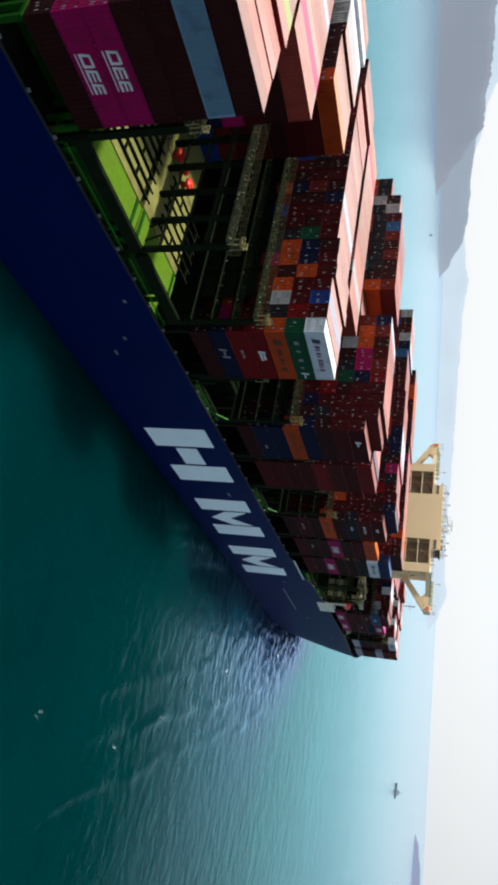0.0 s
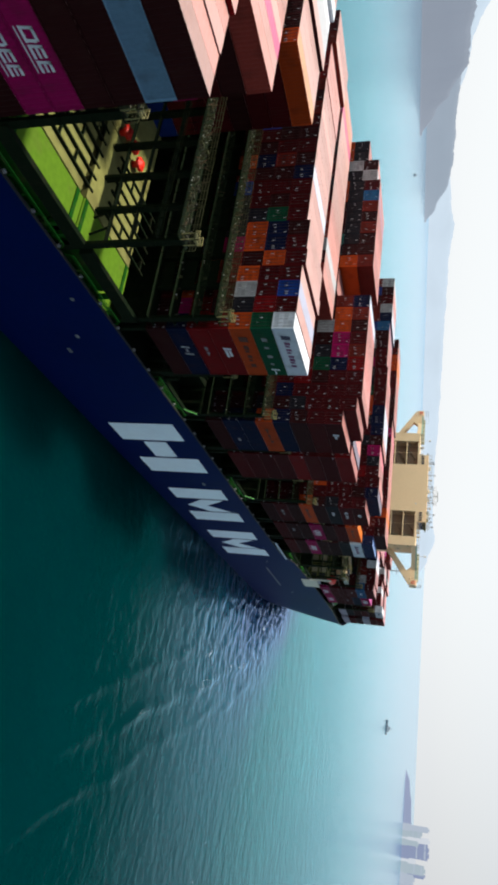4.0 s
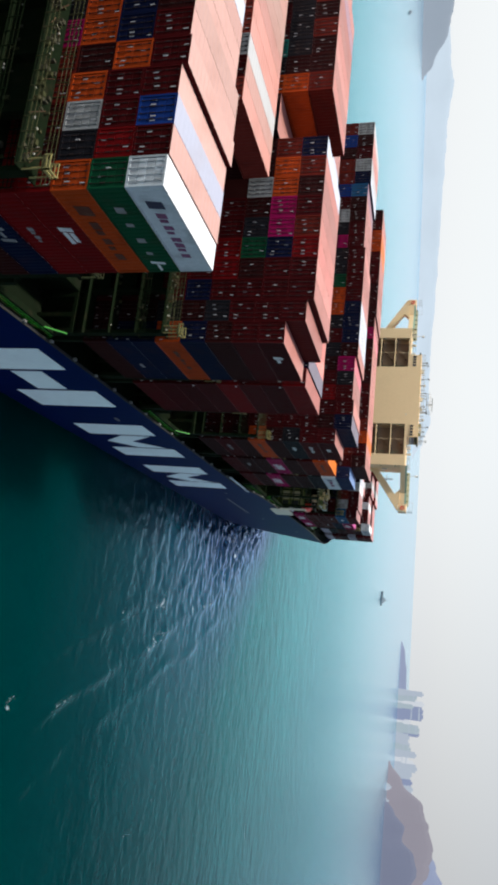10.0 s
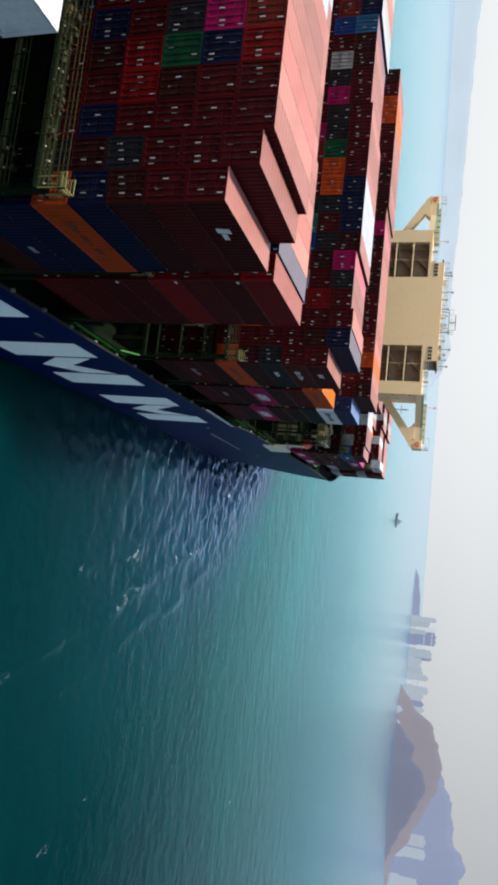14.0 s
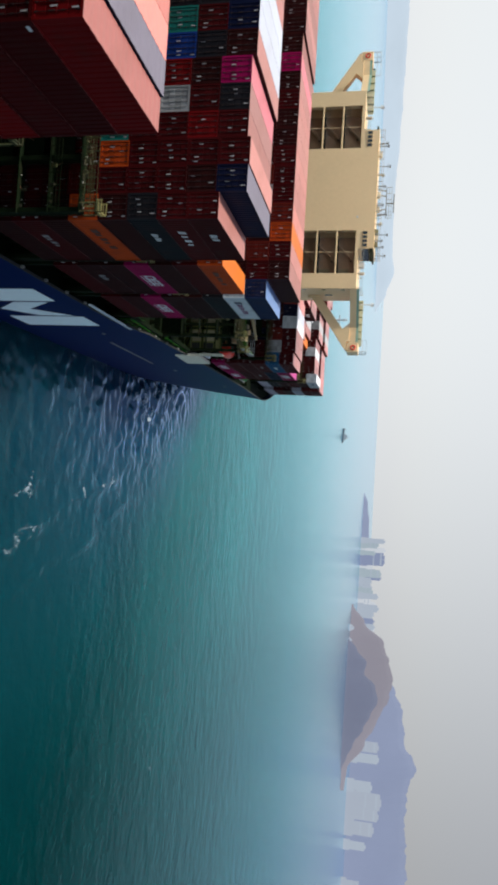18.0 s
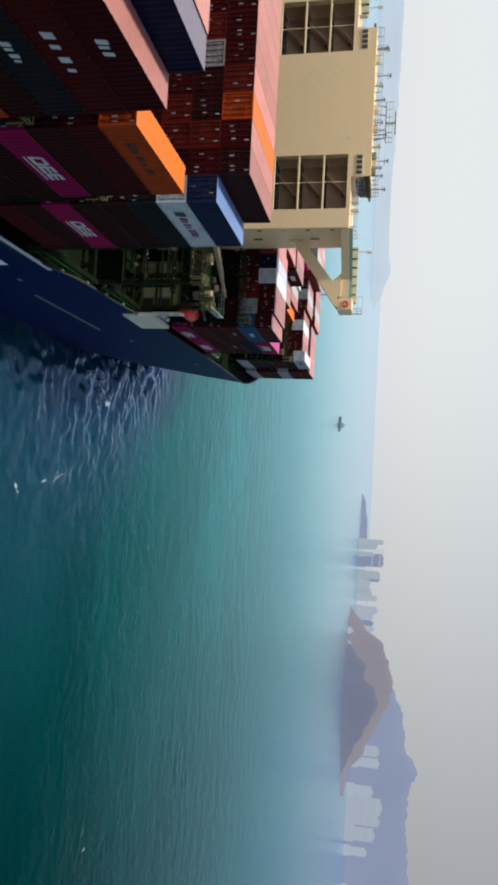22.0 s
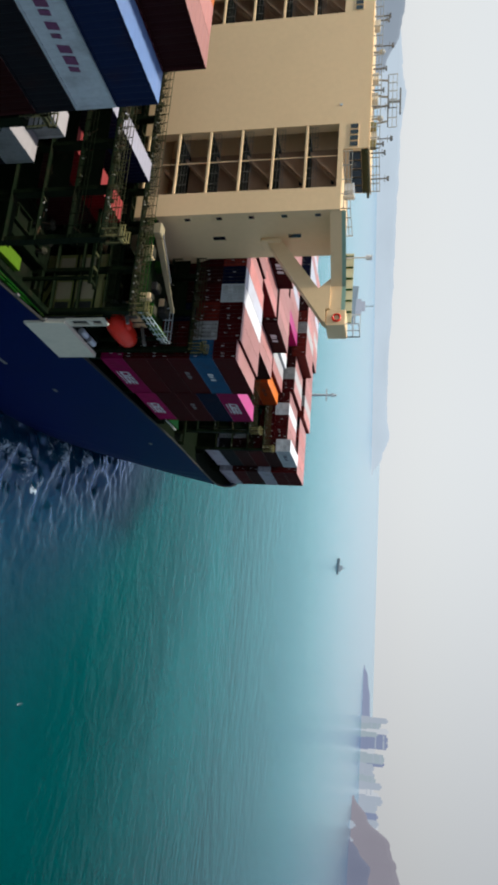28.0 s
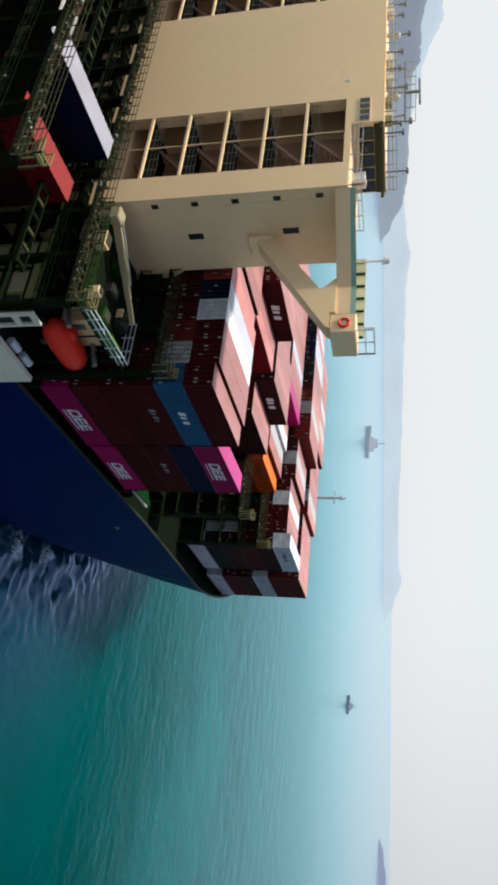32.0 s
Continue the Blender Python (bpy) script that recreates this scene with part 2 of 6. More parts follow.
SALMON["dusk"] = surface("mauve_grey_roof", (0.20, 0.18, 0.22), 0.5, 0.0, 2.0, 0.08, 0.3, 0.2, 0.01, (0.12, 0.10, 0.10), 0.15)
SALMON.update((k, FADED_LIT[k]) for k in ("white", "lilac", "sky", "grey", "navy"))
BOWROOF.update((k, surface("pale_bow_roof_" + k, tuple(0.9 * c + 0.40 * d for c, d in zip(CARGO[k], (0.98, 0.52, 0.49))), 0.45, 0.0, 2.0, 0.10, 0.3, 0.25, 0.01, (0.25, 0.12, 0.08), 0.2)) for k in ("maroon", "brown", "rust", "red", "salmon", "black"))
BOWROOF.update((k, FADED_LIT[k]) for k in ("white", "lilac", "sky", "grey"))
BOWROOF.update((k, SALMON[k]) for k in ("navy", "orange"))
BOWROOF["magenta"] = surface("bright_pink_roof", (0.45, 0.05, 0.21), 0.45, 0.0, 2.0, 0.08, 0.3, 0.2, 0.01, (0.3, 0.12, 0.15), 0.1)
PLUM = surface("faded_plum_marking", (0.17, 0.06, 0.13), 0.6, 0.0, 4.0, 0.3, 1.0, 0.4)


def glass_material():
    m = bpy.data.materials.new("dark_window_glass")
    m.use_nodes = True
    b = m.node_tree.nodes["Principled BSDF"]
    b.inputs["Base Color"].default_value = (0.02, 0.025, 0.03, 1)
    b.inputs["Roughness"].default_value = 0.06
    return m


GLASS = glass_material()


def sea_material():
    """Clear teal water: a deep body colour under a Fresnel sheen of the sky, with wind ripples at three sizes."""
    m = bpy.data.materials.new("sea_water")
    m.use_nodes = True
    nd, ln = m.node_tree.nodes, m.node_tree.links
    nd.remove(nd["Principled BSDF"])
    stir = nd.new("ShaderNodeAttribute")                 # 1 by the bow: churned water, with the hull's blue reflection put into its colour
    stir.attribute_name = "stir"

    def churned(calm, blue, socket):
        mx = nd.new("ShaderNodeMix")
        mx.data_type = "RGBA"
        mx.inputs["A"].default_value, mx.inputs["B"].default_value = (*calm, 1), (*blue, 1)
        ln.new(stir.outputs["Fac"], mx.inputs["Factor"])
        ln.new(mx.outputs["Result"], socket)
    body = nd.new("ShaderNodeSubsurfaceScattering")      # light scattered in the water softens shadows on it
    body.falloff = "BURLEY"
    body.inputs["Scale"].default_value = 24.0
    body.inputs["Radius"].default_value = (0.6, 1.0, 1.0)
    sheen = nd.new("ShaderNodeBsdfGlossy")
    graze = nd.new("ShaderNodeMix")                      # the mirror whitens towards grazing
    graze.data_type = "RGBA"
    graze.inputs["B"].default_value = (0.78, 0.92, 1.0, 1)
    ln.new(graze.outputs["Result"], sheen.inputs["Color"])
    churned((0.42, 0.80, 0.89), (0.46, 0.62, 0.96), graze.inputs["A"])
    sheen.inputs["Roughness"].default_value = 0.19
    fres = nd.new("ShaderNodeFresnel")
    fres.inputs["IOR"].default_value = 1.33
    low = nd.new("ShaderNodeMapRange")
    low.inputs["From Min"].default_value, low.inputs["From Max"].default_value = 0.50, 0.80
    ln.new(fres.outputs["Fac"], low.inputs["Value"])
    ln.new(low.outputs["Result"], graze.inputs["Factor"])
    gain = nd.new("ShaderNodeMath")          # wind-roughened water mirrors the low sky more than a calm sheet
    gain.operation, gain.use_clamp = "MULTIPLY_ADD", True
    gain.inputs[1].default_value, gain.inputs[2].default_value = 1.95, -0.19
    mixs = nd.new("ShaderNodeMixShader")
    co = nd.new("ShaderNodeTexCoord")
    mp = nd.new("ShaderNodeMapping")
    mp.inputs["Scale"].default_value = (0.7, 1.0, 1.0)
    mp.inputs["Rotation"].default_value = (0, 0, radians(12))
    ln.new(co.outputs["Object"], mp.inputs["Vector"])
    big = nd.new("ShaderNodeTexNoise")
    big.inputs["Scale"].default_value, big.inputs["Detail"].default_value = 0.012, 5.0
    ln.new(mp.outputs["Vector"], big.inputs["Vector"])
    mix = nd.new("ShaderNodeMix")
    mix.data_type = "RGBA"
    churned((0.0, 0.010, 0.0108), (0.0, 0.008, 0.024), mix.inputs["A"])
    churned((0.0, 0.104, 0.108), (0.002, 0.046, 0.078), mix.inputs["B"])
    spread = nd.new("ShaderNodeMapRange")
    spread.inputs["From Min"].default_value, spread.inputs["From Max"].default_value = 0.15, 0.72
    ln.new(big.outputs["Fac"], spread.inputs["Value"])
    bright_map = nd.new("ShaderNodeMapping")                   # edge darkening of the view, put into the water colour: brightest off the bow
    bright_map.inputs["Location"].default_value, bright_map.inputs["Scale"].default_value = (-0.267, -1.93, 0), (1 / 75, 1 / 150, 0)
    ln.new(co.outputs["Object"], bright_map.inputs["Vector"])
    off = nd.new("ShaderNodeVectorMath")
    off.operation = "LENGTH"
    ln.new(bright_map.outputs["Vector"], off.inputs[0])
    bright_fade = nd.new("ShaderNodeMapRange")
    bright_fade.interpolation_type = "SMOOTHSTEP"
    bright_fade.inputs["From Min"].default_value, bright_fade.inputs["From Max"].default_value = 0.1, 1.6
    bright_fade.inputs["To Min"].default_value, bright_fade.inputs["To Max"].default_value = 0.92, 0.17
    ln.new(off.outputs["Value"], bright_fade.inputs["Value"])
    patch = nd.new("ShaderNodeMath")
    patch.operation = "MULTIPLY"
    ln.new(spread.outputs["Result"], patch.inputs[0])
    ln.new(bright_fade.outputs["Result"], patch.inputs[1])
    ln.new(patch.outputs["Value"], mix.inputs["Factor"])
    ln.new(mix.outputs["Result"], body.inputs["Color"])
    height = None
    for scale, amp in ((0.12, 1.3), (0.38, 0.75), (1.2, 0.22)):
        n = nd.new("ShaderNodeTexNoise")
        n.inputs["Scale"].default_value, n.inputs["Detail"].default_value = scale, 3.0
        ln.new(mp.outputs["Vector"], n.inputs["Vector"])
        mul = nd.new("ShaderNodeMath")
        mul.operation = "MULTIPLY_ADD"
        mul.inputs[1].default_value = amp
        mul.inputs[2].default_value = 0.0
        ln.new(n.outputs["Fac"], mul.inputs[0])
        if height is not None:
            ln.new(height, mul.inputs[2])
        height = mul.outputs["Value"]
    bp = nd.new("ShaderNodeBump")
    bp.inputs["Strength"].default_value, bp.inputs["Distance"].default_value = 0.45, 0.6
    ln.new(height, bp.inputs["Height"])
    soft = nd.new("ShaderNodeBump")
    soft.inputs["Strength"].default_value, soft.inputs["Distance"].default_value = 0.27, 0.6
    ln.new(height, soft.inputs["Height"])
    ln.new(soft.outputs["Normal"], fres.inputs["Normal"])
    for node in (body, sheen):
        ln.new(bp.outputs["Normal"], node.inputs["Normal"])
    ln.new(fres.outputs["Fac"], gain.inputs[0])
    rough = nd.new("ShaderNodeMath")                     # broken facets throw back more sky
    rough.operation, rough.use_clamp = "MULTIPLY_ADD", True
    rough.inputs[1].default_value = 0.13
    ln.new(stir.outputs["Fac"], rough.inputs[0])
    ln.new(gain.outputs["Value"], rough.inputs[2])
    ln.new(rough.outputs["Value"], mixs.inputs["Fac"])
    ln.new(body.outputs["BSSRDF"], mixs.inputs[1])
    ln.new(sheen.outputs["BSDF"], mixs.inputs[2])
    ln.new(mixs.outputs["Shader"], nd["Material Output"].inputs["Surface"])
    return m


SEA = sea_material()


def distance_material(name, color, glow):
    """Plain distant backdrop: kilometres of haze are put into its faintly glowing colour."""
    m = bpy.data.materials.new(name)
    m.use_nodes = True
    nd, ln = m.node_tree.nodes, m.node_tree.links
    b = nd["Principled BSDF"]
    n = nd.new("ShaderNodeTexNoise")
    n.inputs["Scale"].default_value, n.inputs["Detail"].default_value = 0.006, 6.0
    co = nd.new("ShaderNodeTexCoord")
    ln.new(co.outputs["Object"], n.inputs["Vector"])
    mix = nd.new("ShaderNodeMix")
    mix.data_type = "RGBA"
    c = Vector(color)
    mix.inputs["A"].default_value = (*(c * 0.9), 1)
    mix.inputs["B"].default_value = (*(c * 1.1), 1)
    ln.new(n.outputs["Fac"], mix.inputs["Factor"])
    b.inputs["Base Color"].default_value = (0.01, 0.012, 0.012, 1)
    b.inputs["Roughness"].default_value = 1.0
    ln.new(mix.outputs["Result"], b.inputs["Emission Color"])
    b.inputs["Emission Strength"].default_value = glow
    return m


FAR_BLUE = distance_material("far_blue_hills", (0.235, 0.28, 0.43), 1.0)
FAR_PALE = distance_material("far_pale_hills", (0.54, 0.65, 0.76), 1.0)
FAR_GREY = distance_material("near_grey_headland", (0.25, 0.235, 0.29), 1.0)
FAR_FOOT = distance_material("shaded_headland_foot", (0.145, 0.165, 0.255), 1.0)
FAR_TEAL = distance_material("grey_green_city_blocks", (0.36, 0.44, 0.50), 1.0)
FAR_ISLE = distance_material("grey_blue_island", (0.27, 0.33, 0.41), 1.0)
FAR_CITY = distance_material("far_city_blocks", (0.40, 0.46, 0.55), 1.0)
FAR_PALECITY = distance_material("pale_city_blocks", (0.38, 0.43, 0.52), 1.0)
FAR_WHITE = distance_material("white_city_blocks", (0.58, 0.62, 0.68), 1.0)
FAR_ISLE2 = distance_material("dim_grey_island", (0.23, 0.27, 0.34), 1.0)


# ---- mesh helpers ----
def part(name, bm, material, parent=None, label=""):
    me = bpy.data.meshes.new(name)
    bm.to_mesh(me)
    bm.free()
    me.materials.append(material)
    ob = new(name, me)
    ob.parent = parent
    if label:
        tagged(ob, label)
    return ob


def thing(name, at, label, category, group="", kind=""):
    ob = new(name)
    ob.matrix_world = at if isinstance(at, Matrix) else Matrix.Translation(at)
    return tagged(ob, label, category, group, kind)


def add_box(bm, x0, x1, y0, y1, z0, z1, bevel=0.0):
    vs = [bm.verts.new(p) for p in ((x0, y0, z0), (x1, y0, z0), (x1, y1, z0), (x0, y1, z0), (x0, y0, z1), (x1, y0, z1), (x1, y1, z1), (x0, y1, z1))]
    for f in ((3, 2, 1, 0), (4, 5, 6, 7), (0, 1, 5, 4), (1, 2, 6, 5), (2, 3, 7, 6), (3, 0, 4, 7)):
        bm.faces.new([vs[k] for k in f])
    if bevel:
        es = list({e for v in vs for e in v.link_edges})
        bmesh.ops.bevel(bm, geom=es, offset=bevel, segments=1, affect="EDGES")
    return vs


def box(*a, bevel=0.0):
    bm = bmesh.new()
    add_box(bm, *a, bevel=bevel)
    return bm


def add_beam(bm, a, b, w, h=None):
    """A straight square bar from a to b."""
    a, b = Vector(a), Vector(b)
    d = b - a
    q = d.to_track_quat("Y", "Z").to_matrix().to_4x4()
    h = h or w
    vs = add_box(bm, -w / 2, w / 2, 0, d.length, -h / 2, h / 2)
    bmesh.ops.transform(bm, matrix=Matrix.Translation(a) @ q, verts=vs)


def add_tube(bm, a, b, r, n=8, r2=None):
    a, b = Vector(a), Vector(b)
    d = b - a
    q = d.to_track_quat("Z", "Y").to_matrix().to_4x4()
    bmesh.ops.create_cone(bm, cap_ends=True, segments=n, radius1=r, radius2=r if r2 is None else r2, depth=d.length,
                          matrix=Matrix.Translation((a + b) / 2) @ q)


def rails(bm, pts, height=1.05, r=0.035, step=2.0, levels=3):
    """Guard rail along a line of points."""
    for a, b in zip(pts, pts[1:]):
        a, b = Vector(a), Vector(b)
        n = max(1, round((b - a).length / step))
        for i in range(n + 1):
            p = a.lerp(b, i / n)
            add_beam(bm, p, p + Vector((0, 0, height)), r * 1.4)
        for k in range(1, levels + 1):
            up = Vector((0, 0, height * k / levels))
            add_beam(bm, a + up, b + up, r)

def railing(parent, pts, height, r, step, levels, mat, label=""):
    """A rail along a line, each post and each bar a part of its own."""
    for a, b in zip(pts, pts[1:]):
        a, b = Vector(a), Vector(b)
        n = max(1, int((b - a).length / step))
        for i in range(n + 1):
            p = a.lerp(b, i / n)
            bm = bmesh.new()
            add_beam(bm, p, p + Vector((0, 0, height)), 2 * r)
            part("rail_post", bm, mat, parent, label)
        for k in range(levels):
            up = Vector((0, 0, height * (k + 1) / levels - r))
            bm = bmesh.new()
            add_beam(bm, a + up, b + up, 1.6 * r)
            part("rail_bar", bm, mat, parent, label)


# ---- the ship's plan ----
MID = -30.0           # centre line
HALF = 30.5
SHEER = ((-180, 17.3), (-40, 17.3), (25, 18.3), (98, 19.3), (112, 19.6), (118, 21.8), (150, 23.6), (185, 24.6), (215, 24.3), (250, 26.5))
BOW_Y = 252.0


def lerp_table(tab, v):
    for (a, p), (b, q) in zip(tab, tab[1:]):
        if v <= b:
            k = max(0.0, (v - a) / (b - a))
            return p + (q - p) * k
    return tab[-1][1]


def half_breadth(y, z):
    """Half width of the hull at a station and height."""
    fine = 165 + 48 * min(1, max(0, z / 24)) ** 0.8
    if y <= fine:
        return HALF
    k = min(1, (y - fine) / (BOW_Y - 4 + 6 * z / 24 - fine))
    return HALF * math.sqrt(max(0.0, 1 - k ** 1.9))


def build_hull():
    ship = thing("container_ship", (MID, 0, 0), "long dark blue container ship hull under way at sea", "ship")
    ys = list(range(-180, 160, 10)) + list(range(160, 256, 4))
    zs = [-3, 0, 1.2, 3, 6, 9, 12, 15, 17.2]
    bm = bmesh.new()
    for side in (1, -1):
        grid = []
        for y in ys:
            top = lerp_table(SHEER, y)
            lev = zs[:-1] + [min(17.2, top - 0.1), top]
            grid.append([bm.verts.new((side * max(0.02, half_breadth(min(y, 254), z)), y, z)) for z in lev])
        for a, b in zip(grid, grid[1:]):
            for i in range(len(a) - 1):
                q = (a[i], b[i], b[i + 1], a[i + 1])
                bm.faces.new(q if side == 1 else q[::-1])
    add_box(bm, -HALF, HALF, -180.2, -180, -3, 17.3)
    hull = part("hull", bm, HULL, ship)
    bm = bmesh.new()
    for y0, y1 in zip(ys, ys[1:]):
        ws = []
        for y in (y0, y1):
            z = lerp_table(SHEER, y) - 1.3
            w = half_breadth(y, z) - 0.15
            ws.append([bm.verts.new((-w, y, z)), bm.verts.new((w, y, z))])
        if ws[0][1].co.x > 0.05 and ws[1][1].co.x > 0.05:
            bm.faces.new((ws[0][0], ws[0][1], ws[1][1], ws[1][0]))
    part("main_deck", bm, DECK, ship)
    for side in (1, -1):
        bm = bmesh.new()
        rings = []
        for y in [v for v in ys if v < 247]:
            x, z = side * half_breadth(min(y, 254), lerp_table(SHEER, y)), lerp_table(SHEER, y) + 0.06
            rings.append([bm.verts.new((x + dx, y, z + dz)) for dx, dz in ((-0.17, -0.08), (0.17, -0.08), (0.17, 0.08), (-0.17, 0.08))])
        for r, q in zip(rings, rings[1:]):
            for k in range(4):
                bm.faces.new((r[k], r[(k + 1) % 4], q[(k + 1) % 4], q[k]))
        part("gunwale_rail", bm, DARK, ship)
    return ship


SHIP = build_hull()


def hull_mark():
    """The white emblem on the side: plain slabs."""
    x0, x1 = HALF - 0.02, HALF + 0.05

    def slab(pts):
        bm = bmesh.new()
        a = [bm.verts.new((x0, y, z)) for y, z in pts]
        b = [bm.verts.new((x1, y, z)) for y, z in pts]
        bm.faces.new(b)
        for i in range(len(a)):
            j = (i + 1) % len(a)
            bm.faces.new((a[i], a[j], b[j], b[i]))
        part("emblem_slab", bm, EMBLEM, SHIP, "white painted slab of the emblem on the side")
    z0, z1 = 3.6, 15.7
    slab([(29, z0), (36, z0), (36, z1), (29, z1)])
    slab([(44.5, z0), (51.6, z0), (51.6, z1), (44.5, z1)])
    slab([(36.8, 7.4), (43.7, 7.4), (43.7, 11.8), (36.8, 11.8)])
    for y in (61.6, 92.3):
        slab([(y, z0), (y + 6.2, z0), (y + 6.2, z1), (y, z1)])
        slab([(y + 15.6, z0), (y + 21.8, z0), (y + 21.8, z1), (y + 15.6, z1)])
        slab([(y + 6.9, z1 - 1.4), (y + 6.9, z1 - 6.6), (y + 10.9, z0 + 1.2), (y + 14.9, z1 - 6.6), (y + 14.9, z1 - 1.4), (y + 10.9, z1 - 6.2)])


hull_mark()


def hull_fittings():
    """Small fittings along the side: long fender bar, discharge plates, draught marks."""
    part("fender_bar", box(HALF, HALF + 0.12, 128, 151, 11.8, 12.2, bevel=0.02), STEEL, SHIP, "pale grey fender bar")
    part("sheer_strake_edge", box(HALF, HALF + 0.18, 100, 116, 20.0, 20.5, bevel=0.02), WHITE, SHIP, "white edge of the sheer strake")
    for y, z, w in ((4.0, 8.0, 1.2), (0.5, 11.0, 0.8), (57.5, 12.6, 1.6), (120, 13.5, 0.9), (160, 14.0, 1.0), (186, 19.5, 0.8), (-8, 14.5, 0.6)):
        part("hull_opening_plate", box(HALF, HALF + 0.08, y, y + w, z, z + 0.5, bevel=0.02), STEEL, SHIP)
    for i in range(34):
        y = -46 + i * 5.6
        z = lerp_table(SHEER, y)
        part("mooring_fitting", box(HALF - 0.25, HALF + 0.06, y, y + 0.45, z + 0.1, z + 0.5, bevel=0.05), STEEL, SHIP)


hull_fittings()

# ---- containers ----
CW, CL, CP = 2.475, 12.19, 2.5


def container_shell(h, fine=True):
    """Corners and faces of a corrugated box whose stern door end is at y = 0 and starboard side at x = 0."""
    vs, fs = [], []

    def strip(a, b, pts):
        n = len(vs)
        for p in pts:
            vs.append(a(p))
            vs.append(b(p))
        for i in range(len(pts) - 1):
            k = n + 2 * i
            fs.append((k, k + 1, k + 3, k + 2))
    ribs = 22 if fine else 11
    prof = []
    for i in range(ribs):
        y = 0.25 + (CL - 0.5) * i / ribs
        s = (CL - 0.5) / ribs
        prof += [(y, 0.0), (y + 0.42 * s, 0.0), (y + 0.56 * s, 0.045), (y + 0.86 * s, 0.045)]
    prof.append((CL - 0.25, 0.0))
    for sx in (0, 1):
        x = lambda d, sx=sx: (-0.04 - d) if sx == 0 else (-CW + 0.04 + d)
        strip(lambda p, x=x: (x(p[1]), p[0], 0.14), lambda p, x=x: (x(p[1]), p[0], h - 0.12), prof if sx == 0 else prof[::-1])
    def bx(x0, x1, y0, y1, z0, z1):
        n = len(vs)
        vs.extend(((x0, y0, z0), (x1, y0, z0), (x1, y1, z0), (x0, y1, z0), (x0, y0, z1), (x1, y0, z1), (x1, y1, z1), (x0, y1, z1)))
        for f in ((3, 2, 1, 0), (4, 5, 6, 7), (0, 1, 5, 4), (1, 2, 6, 5), (2, 3, 7, 6), (3, 0, 4, 7)):
            fs.append(tuple(n + k for k in f))
    for x0 in (0.0, -CW + 0.16):
        bx(x0 - 0.16, x0, 0, 0.25, 0, h)
        bx(x0 - 0.16, x0, CL - 0.25, CL, 0, h)
        bx(x0 - 0.12, x0, 0.25, CL - 0.25, 0, 0.16)
        bx(x0 - 0.10, x0, 0.25, CL - 0.25, h - 0.12, h - 0.01)
    for y0 in (0.0, CL - 0.16):
        bx(-CW + 0.16, -0.16, y0, y0 + 0.16, 0, 0.18)
        bx(-CW + 0.16, -0.16, y0, y0 + 0.16, h - 0.14, h - 0.005)
    bx(-CW + 0.16, -0.16, CL - 0.10, CL - 0.06, 0.18, h - 0.14)
    return vs, fs


def roof_panel(h):
    vs, fs = [], []
    n = 30
    for i in range(n + 1):
        y = 0.02 + (CL - 0.04) * i / n
        d = 0.025 if i % 2 else 0.0
        vs += [(-0.012, y, h + 0.02 - d), (-CW + 0.012, y, h + 0.02 - d)]
        if i:
            k = 2 * i
            fs.append((k - 2, k - 1, k + 1, k))
    return vs, [f[::-1] for f in fs]


def door_leaf(h):
    vs, fs = [], []
    for k in range(4):
        z0, z1 = 0.2 + (h - 0.36) * k / 4, 0.2 + (h - 0.36) * (k + 1) / 4 - 0.07
        n = len(vs)
        vs.extend(((-1.04, 0.05, z0), (0, 0.05, z0), (0, 0.05, z1), (-1.04, 0.05, z1), (-1.0, 0.09, z1 + 0.035), (-0.04, 0.09, z1 + 0.035)))
        fs.append((n, n + 1, n + 2, n + 3))
        fs.append((n + 3, n + 2, n + 5, n + 4))
    n = len(vs)
    vs.extend(((-1.04, 0.1, 0.2), (0, 0.1, 0.2), (0, 0.1, h - 0.16), (-1.04, 0.1, h - 0.16)))
    fs.append((n, n + 1, n + 2, n + 3))
    return vs, fs


def rod_boxes(h, xs):
    vs, fs = [], []

    def bx(x0, x1, y0, y1, z0, z1):
        n = len(vs)
        vs.extend(((x0, y0, z0), (x1, y0, z0), (x1, y1, z0), (x0, y1, z0), (x0, y0, z1), (x1, y0, z1), (x1, y1, z1), (x0, y1, z1)))
        for f in ((4, 5, 6, 7), (0, 1, 5, 4), (1, 2, 6, 5), (3, 0, 4, 7)):
            fs.append(tuple(n + k for k in f))
    for x in xs:
        bx(x - 0.010, x + 0.010, -0.02, 0.03, 0.12, h - 0.1)
        bx(x - 0.04, x + 0.05, -0.05, 0.0, 0.95, 1.3)
        for z in (0.25, h * 0.62, h - 0.25):
            bx(x - 0.035, x + 0.035, -0.04, 0.03, z - 0.08, z + 0.08)
    return vs, fs


def mesh_of(name, vf):
    me = bpy.data.meshes.new(name)
    me.from_pydata(vf[0], [], vf[1])
    me.materials.append(PAINT["maroon"])
    return me


SHELLS, LEAVES, RODS, ROOFS = {}, {}, {}, {}
PLATE = mesh_of("door_label", ([(-0.09, -0.012, 0), (0, -0.012, 0), (0, -0.012, 0.40), (-0.09, -0.012, 0.40), (-0.09, 0.01, 0), (0, 0.01, 0), (0, 0.01, 0.40), (-0.09, 0.01, 0.40)],
                                 [(0, 1, 2, 3), (1, 5, 6, 2), (4, 0, 3, 7), (3, 2, 6, 7), (4, 5, 1, 0)]))
